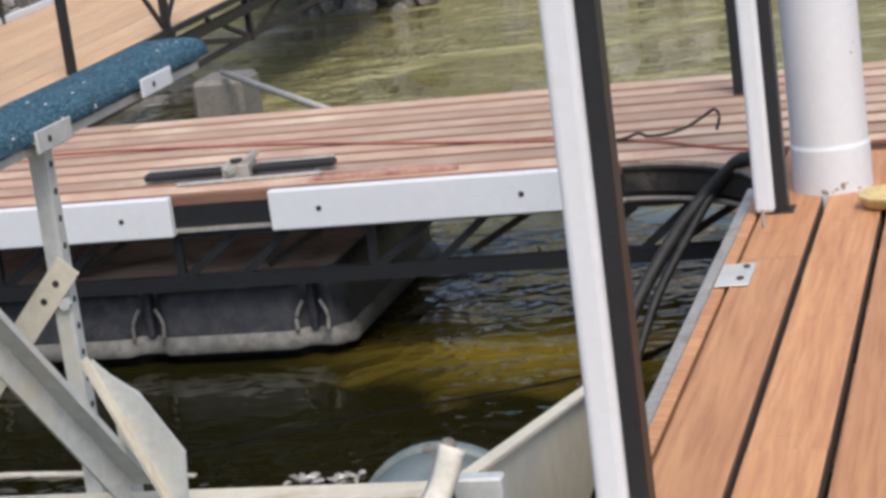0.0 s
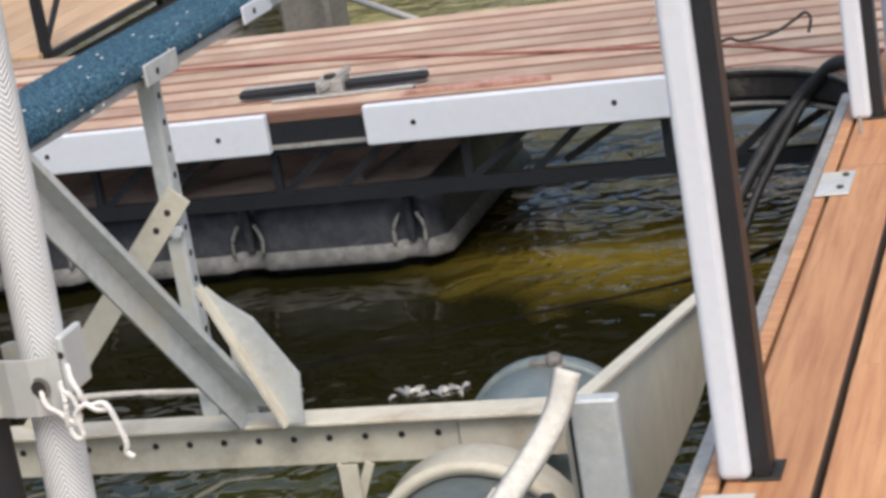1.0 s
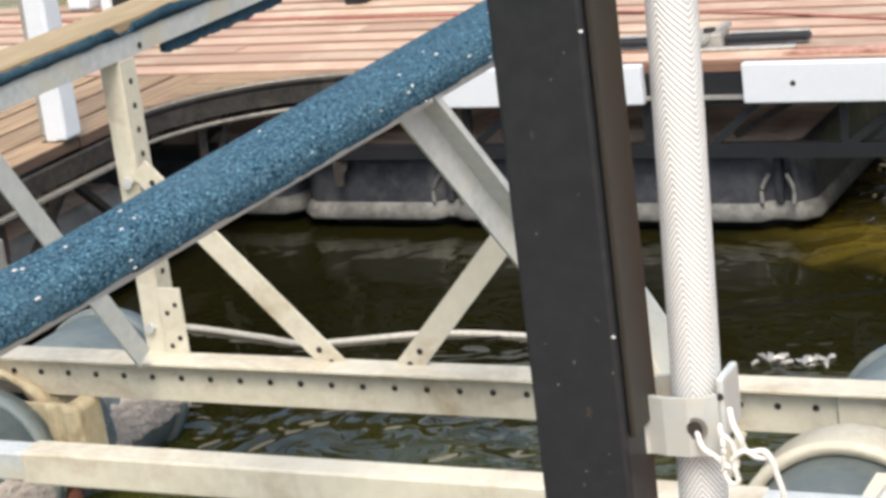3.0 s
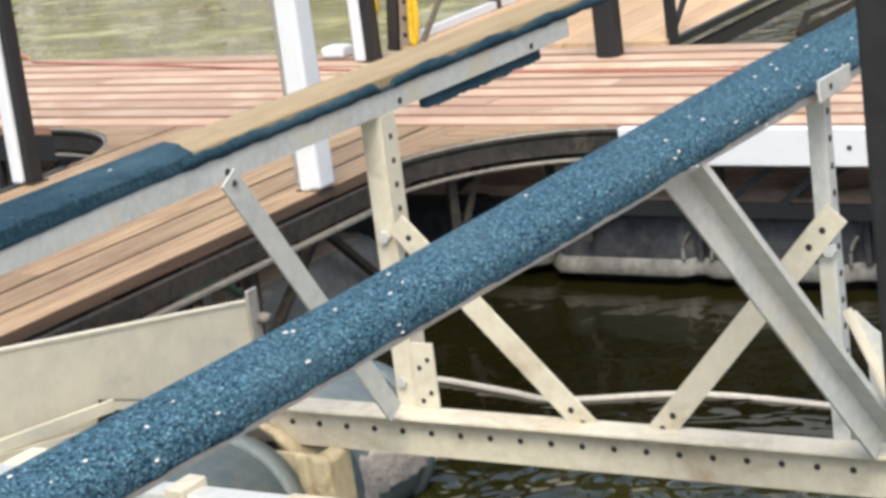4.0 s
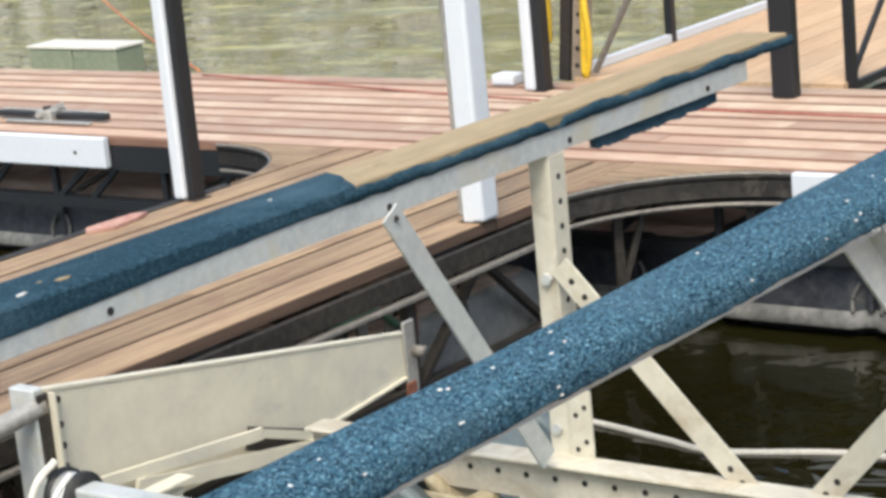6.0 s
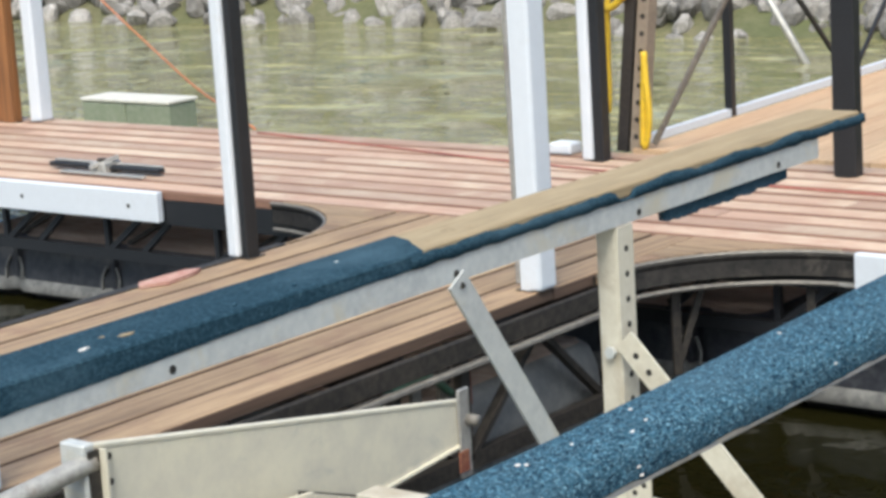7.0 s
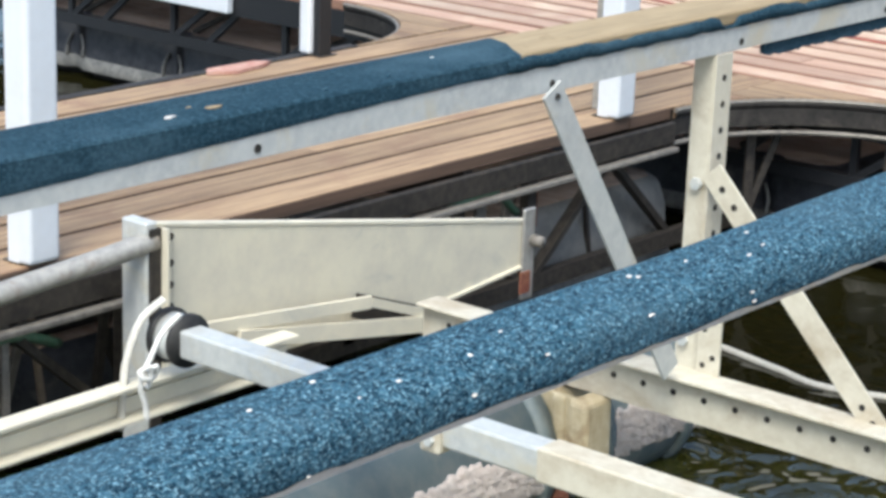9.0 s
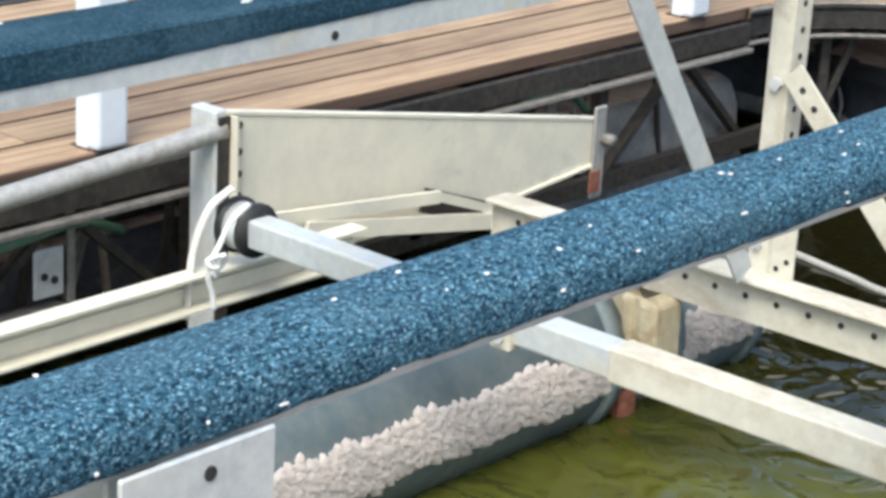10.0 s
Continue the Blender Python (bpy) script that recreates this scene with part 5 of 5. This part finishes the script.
cleat_bar(-2.0, -1.38, 0.2, "black flat cleat bar with dull metal hub on the walkway").rotation_euler.z = radians(3)
cleat_bar(-6.74, -6.08, 0.245, "black flat cleat bar with dull metal hub near a far slip")
tagged(part("red_board_offcut", plate(bmesh.new(), [(-1.42, 0.045), (-1.18, 0.05), (-0.95, 0.058), (-0.97, 0.082), (-1.10, 0.125), (-1.22, 0.098), (-1.36, 0.066)], "z", 0.002, 0.013), faded_red), "thin faded red strip lying on the walkway", "strip")
tagged(part("red_rope", tube(bmesh.new(), spline([(0.9, 0.02, 0.006), (0.3, -0.0, 0.006), (-0.1, 0.03, 0.006), (-0.4, 0.24, 0.006), (-0.71, 0.36, 0.006), (-1.2, 0.5, 0.006), (-1.7, 0.66, 0.006), (-2.35, 0.78, 0.006), (-3.0, 0.82, 0.006), (-3.8, 0.86, 0.006), (-4.86, 0.99, 0.006), (-5.6, 1.12, 0.006), (-6.48, 1.26, 0.006)]), 0.0045, 6), red_cloth, None, "", True), "thin faded red rope lying along the walkway", "rope")
pts = spline([(-0.62, 0.24, 0.012), (-0.5, 0.27, 0.012), (-0.44, 0.25, 0.03), (-0.42, 0.29, 0.012), (-0.36, 0.26, 0.02), (-0.30, 0.29, 0.03), (-0.25, 0.3, 0.055), (-0.215, 0.3, 0.075), (-0.2, 0.3, 0.055), (-0.21, 0.29, 0.015)])
tagged(part("black_rope_end", tube(bmesh.new(), pts, 0.005, 8), black_rubber, None, "", True), "stiff black rope end curled up on the walkway", "rope")
pts = spline([(0.0, -0.22, 0.022), (-0.078, -0.19, 0.022), (-0.14, -0.14, -0.03), (-0.205, -0.12, -0.09), (-0.28, -0.2, -0.17), (-0.37, -0.34, -0.3), (-0.45, -0.5, -0.45), (-0.5, -0.62, -0.57)])
bm = tube(bmesh.new(), pts, 0.02, 10)
tube(bm, spline([(0.0, -0.16, 0.02), (-0.07, -0.13, 0.012), (-0.16, -0.10, -0.06), (-0.26, -0.22, -0.2), (-0.34, -0.36, -0.34), (-0.42, -0.52, -0.57)]), 0.013, 8)
tagged(part("black_hose", bm, black_rubber, None, "", True), "black hose hanging beside the pier into the water", "hose")

piling = thing("round_piling", "round white plastic-covered piling standing through the pier deck", "piling", at=(0.19, -0.5, 0))
part("sleeve", tube(bmesh.new(), [(0, 0, -0.7), (0, 0, 0.0), (0, 0, 0.11), (0, 0, 0.117), (0, 0, 0.12), (0, 0, 0.124), (0, 0, 0.13), (0, 0, 0.14), (0.001, 0, 1.2), (0, 0, 2.6)], [0.102, 0.102, 0.102, 0.102, 0.0995, 0.0985, 0.0985, 0.0985, 0.098, 0.098], 48), white_vinyl, piling, "", True)
rng = random.Random(8)
for k in range(14):
    a, z, w = rng.uniform(-2.9, -0.5), (rng.uniform(0.004, 0.03) if k > 4 else rng.uniform(0.35, 0.6)), rng.uniform(0.003, 0.010)
    if k < 5:
        a = rng.uniform(-0.75, -0.55)
    c = Vector((0.1005 * math.cos(a), 0.1005 * math.sin(a), z))
    if z > 0.14:
        c = Vector((0.0968 * math.cos(a), 0.0968 * math.sin(a), z))
    bm = bmesh.new()
    bmesh.ops.create_icosphere(bm, subdivisions=1, radius=1, matrix=Matrix.Translation(c) @ Matrix.Rotation(a, 4, "Z") @ Matrix.Diagonal((0.0025, w, w * rng.uniform(0.4, 1.3), 1)))
    part("scuff_mark", bm, dark_frame if z > 0.14 else rusty_brown, piling)
bm = bmesh.new()
rows = []
for r, z in ((0.0, 0.006), (0.05, 0.002), (0.06, 0.006), (0.075, 0.03), (0.078, 0.036), (0.072, 0.038), (0.055, 0.026), (0.0, 0.024)):
    rows.append([bm.verts.new((0.345 + max(r, 0.001) * math.cos(a), -0.76 + max(r, 0.001) * math.sin(a), z)) for a in [2 * math.pi * k / 24 for k in range(24)]])
for a, b in zip(rows, rows[1:]):
    for k in range(24):
        bm.faces.new((a[k], a[(k + 1) % 24], b[(k + 1) % 24], b[k]))
tagged(part("shallow_dish", bm, dish_mat, None, "", True), "pale yellow speckled shallow dish on the planks", "dish")


def deck_plate(x0, x1, y0, y1, label):
    p = tagged(part("deck_bracket", boxed(x0, x1, y0, y1, 0.002, 0.007, 0.002), galv), label, "bracket", "deck brackets")
    for fx, fy in ((0.7, 0.25), (0.75, 0.8)):
        part("bolt", tube(bmesh.new(), [(x0 + (x1 - x0) * fx, y0 + (y1 - y0) * fy, 0.006), (x0 + (x1 - x0) * fx, y0 + (y1 - y0) * fy, 0.012)], 0.008, 8), dark_frame, p)
    return p


deck_plate(-0.004, 0.072, -1.43, -1.25, "pale galvanised bracket plate bolted to the pier planks")
deck_plate(0.0, 0.085, -3.25, -3.045, "pale galvanised bracket plate at a post's foot")
tagged(part("eye_bolt", tube(bmesh.new(), [(0.052, -0.9, 0.0), (0.052, -0.9, 0.045)], 0.005, 8), grey_alu), "small dull metal eye bolt in the planks", "bolt")
tagged(part("conduit", tube(bmesh.new(), [(-3.53, -0.78, 0.0), (-3.535, -0.78, 2.6)], 0.011, 8), grey_alu), "thin pale conduit beside a dock post", "conduit")
tagged(part("red_board", plate(bmesh.new(), [(-4.64, -1.30), (-4.60, -1.34), (-4.555, -1.25), (-4.575, -1.12), (-4.60, -1.06), (-4.635, -1.10)], "z", 0.002, 0.013), faded_red), "short faded red board at the pier's edge", "board")
tagged(part("green_hose", tube(bmesh.new(), spline([(-3.44, -3.6, -0.2), (-3.40, -3.35, -0.17), (-3.39, -3.2, -0.15), (-3.42, -3.05, -0.16), (-3.46, -2.9, -0.22)]), 0.012, 8), green_hose, None, "", True), "green garden hose slung under the pier", "hose")
tagged(part("green_hose", tube(bmesh.new(), spline([(-3.40, -1.75, -0.2), (-3.38, -1.6, -0.12), (-3.38, -1.45, -0.11), (-3.41, -1.3, -0.2)]), 0.012, 8), green_hose, None, "", True), "green garden hose looped under the pier", "hose")

under = thing("hanging_bracket", "grey bolted bracket hanging under the pier edge", "bracket", at=(-3.40, -3.16, -0.25))
part("plate", boxed(-0.004, 0.004, -0.04, 0.04, -0.05, 0.06, 0.003), galv, under)
for dy, dz in ((-0.015, 0.0), (0.012, -0.012)):
    part("bolt", disc(bmesh.new(), (0.0045, dy, dz), (1, 0, 0), 0.009, 0.004, 8), dark_frame, under)
part("stem", boxed(-0.012, 0.0, 0.055, 0.075, -0.1, 0.14, 0.002), dull_lip, under)
part("shelf", boxed(-0.05, 0.03, -0.3, 0.06, -0.12, -0.075, 0.015, 2), dull_lip, under)
for y, z0, z1, m in ((-1.62, -0.36, -0.14, rust), (-1.45, -0.3, -0.12, dull_lip), (-1.9, -0.4, -0.13, dull_lip), (-2.3, -0.42, -0.13, dark_frame), (-1.22, -0.26, -0.13, rust)):
    tagged(part("hanger_strap", boxed(-3.425, -3.412, y - 0.022, y + 0.022, z0, z1, 0.002), m), "short steel hanger strap under the pier edge", "strap", "hanger straps")

rng = random.Random(23)
for k in range(22):
    y = -3.9 + 3.0 * k / 21 + rng.uniform(-0.05, 0.05)
    x = rng.uniform(-3.62, -3.46)
    tilt = rng.uniform(-0.16, 0.16)
    w = rng.uniform(0.012, 0.035)
    p = part("under_strut", bar(bmesh.new(), (x, y, -0.45), (x + 0.02, y + tilt, -0.125), w, 0.012, (1, 0, 0)), under_mats[k % 4], finger_left, "" if k else "weathered strut under the deck")
for k, (z, m) in enumerate(((-0.2, brown_steel), (-0.27, dark_frame), (-0.34, dull_lip))):
    part("stringer", boxed(-3.70 - 0.02 * k, -3.66 - 0.02 * k, -8.3, -1.5, z - 0.03, z + 0.02, 0.004), m, finger_left, "" if k else "weathered stringer under the deck")
# brown panel, floating box, lines over the water
panel = thing("wooden_panel", "varnished brown wooden panel on the walkway", "panel", at=(-8.3, 1.2, 0))
part("board", boxed(-0.30, 0.27, -0.02, 0.02, 0.0, 1.6, 0.004), brown_wood, panel)
part("batten", boxed(0.2, 0.27, -0.045, -0.021, 0.0, 1.6, 0.004), brown_wood, panel)
fb = thing("floating_box", "green plastic box with a white lid floating on the lake", "box", at=(-10.2, 4.1, WATER))
part("shell", boxed(-0.41, -0.002, -0.13, 0.13, -0.1, 0.17, 0.015, 2), green_box, fb)
part("shell", boxed(0.002, 0.41, -0.13, 0.13, -0.1, 0.17, 0.015, 2), green_box, fb)
part("lid", boxed(-0.42, 0.42, -0.14, 0.14, 0.171, 0.195, 0.010, 2), pale_web, fb, "dirty white lid")
tagged(part("orange_rope", tube(bmesh.new(), spline([(-10.9, 4.0, 0.72), (-9.9, 3.5, 0.40), (-8.39, 2.75, -0.01), (-7.3, 1.95, -0.03), (-6.54, 1.31, 0.012)]), 0.006, 6), orange_line, None, "", True), "thin orange mooring rope slung to the walkway edge", "rope")
tagged(part("mooring_pole", tube(bmesh.new(), [(-7.15, 7.8, WATER - 0.1), (-8.3, 8.4, 0.55)], 0.03, 8), grey_alu, None, "", True), "pale pole leaning from the rocks into the water", "pole")
tagged(part("mooring_pole", tube(bmesh.new(), [(-1.74, 1.35, -0.02), (-2.62, 2.6, -0.03)], 0.014, 8), grey_alu, None, "", True), "pale anchoring pole running from the walkway into the water", "pole")
tagged(part("concrete_anchor", boxed(-2.77, -2.54, 2.58, 2.84, -0.85, -0.06, 0.02), dull_lip), "weathered grey anchor block standing in the shallows", "block")


# ---- bank rocks ----
def rock_mesh(seed):
    bm = bmesh.new()
    bmesh.ops.create_icosphere(bm, subdivisions=2, radius=0.5)
    rr = random.Random(seed)
    cuts = [(Vector((rr.uniform(-1, 1), rr.uniform(-1, 1), rr.uniform(-1, 1))).normalized(), rr.uniform(0.28, 0.42)) for _ in range(9)]
    for v in bm.verts:
        for d, lim in cuts:
            over = v.co.dot(d) - lim
            if over > 0:
                v.co -= d * over
        v.co *= 1 + 0.1 * noise.noise(v.co * 4 + Vector((seed, 0, 0)))
    me = bpy.data.meshes.new("rock")
    bm.to_mesh(me)
    bm.free()
    me.materials.append(stone)
    return me


rocks = [rock_mesh(i) for i in range(7)]
bank = tagged(new("rock_bank"), "riprap of pale grey angular rocks along the waterline", "rocks", kind="structure")
rng = random.Random(11)


def rock_pose(row):
    x = rng.uniform(-19, 0.5)
    size = rng.uniform(0.13, 0.38) * (1 + 0.3 * row)
    m = pose(x, shore_y(x) + row * 2.6, -0.62 + row * 1.25 + rng.uniform(-0.04, 0.1), rng.uniform(0, 360), rng.uniform(0, 360), rng.uniform(0, 360))
    return m @ Matrix.Diagonal((size * rng.uniform(0.9, 1.5), size, size * rng.uniform(0.6, 0.9), 1))


for k in range(295):
    ob = new("rock", rocks[rng.randrange(7)])
    ob.parent = bank
    ob.matrix_basis = rock_pose(rng.random() * 0.35 - 0.03)
verts, faces = [], []
for k in range(1500):
    me, m = rocks[rng.randrange(7)], rock_pose(0.15 + 0.9 * rng.random())
    o = len(verts)
    verts += [tuple(m @ v.co) for v in me.vertices]
    faces += [tuple(o + i for i in p.vertices) for p in me.polygons]
me = bpy.data.meshes.new("rubble")
me.from_pydata(verts, [], faces)
me.materials.append(stone)
rubble = new("rubble", me)
rubble.parent = bank
tagged(rubble, "heaped grey bank rubble", kind="stuff")

deck_boards()
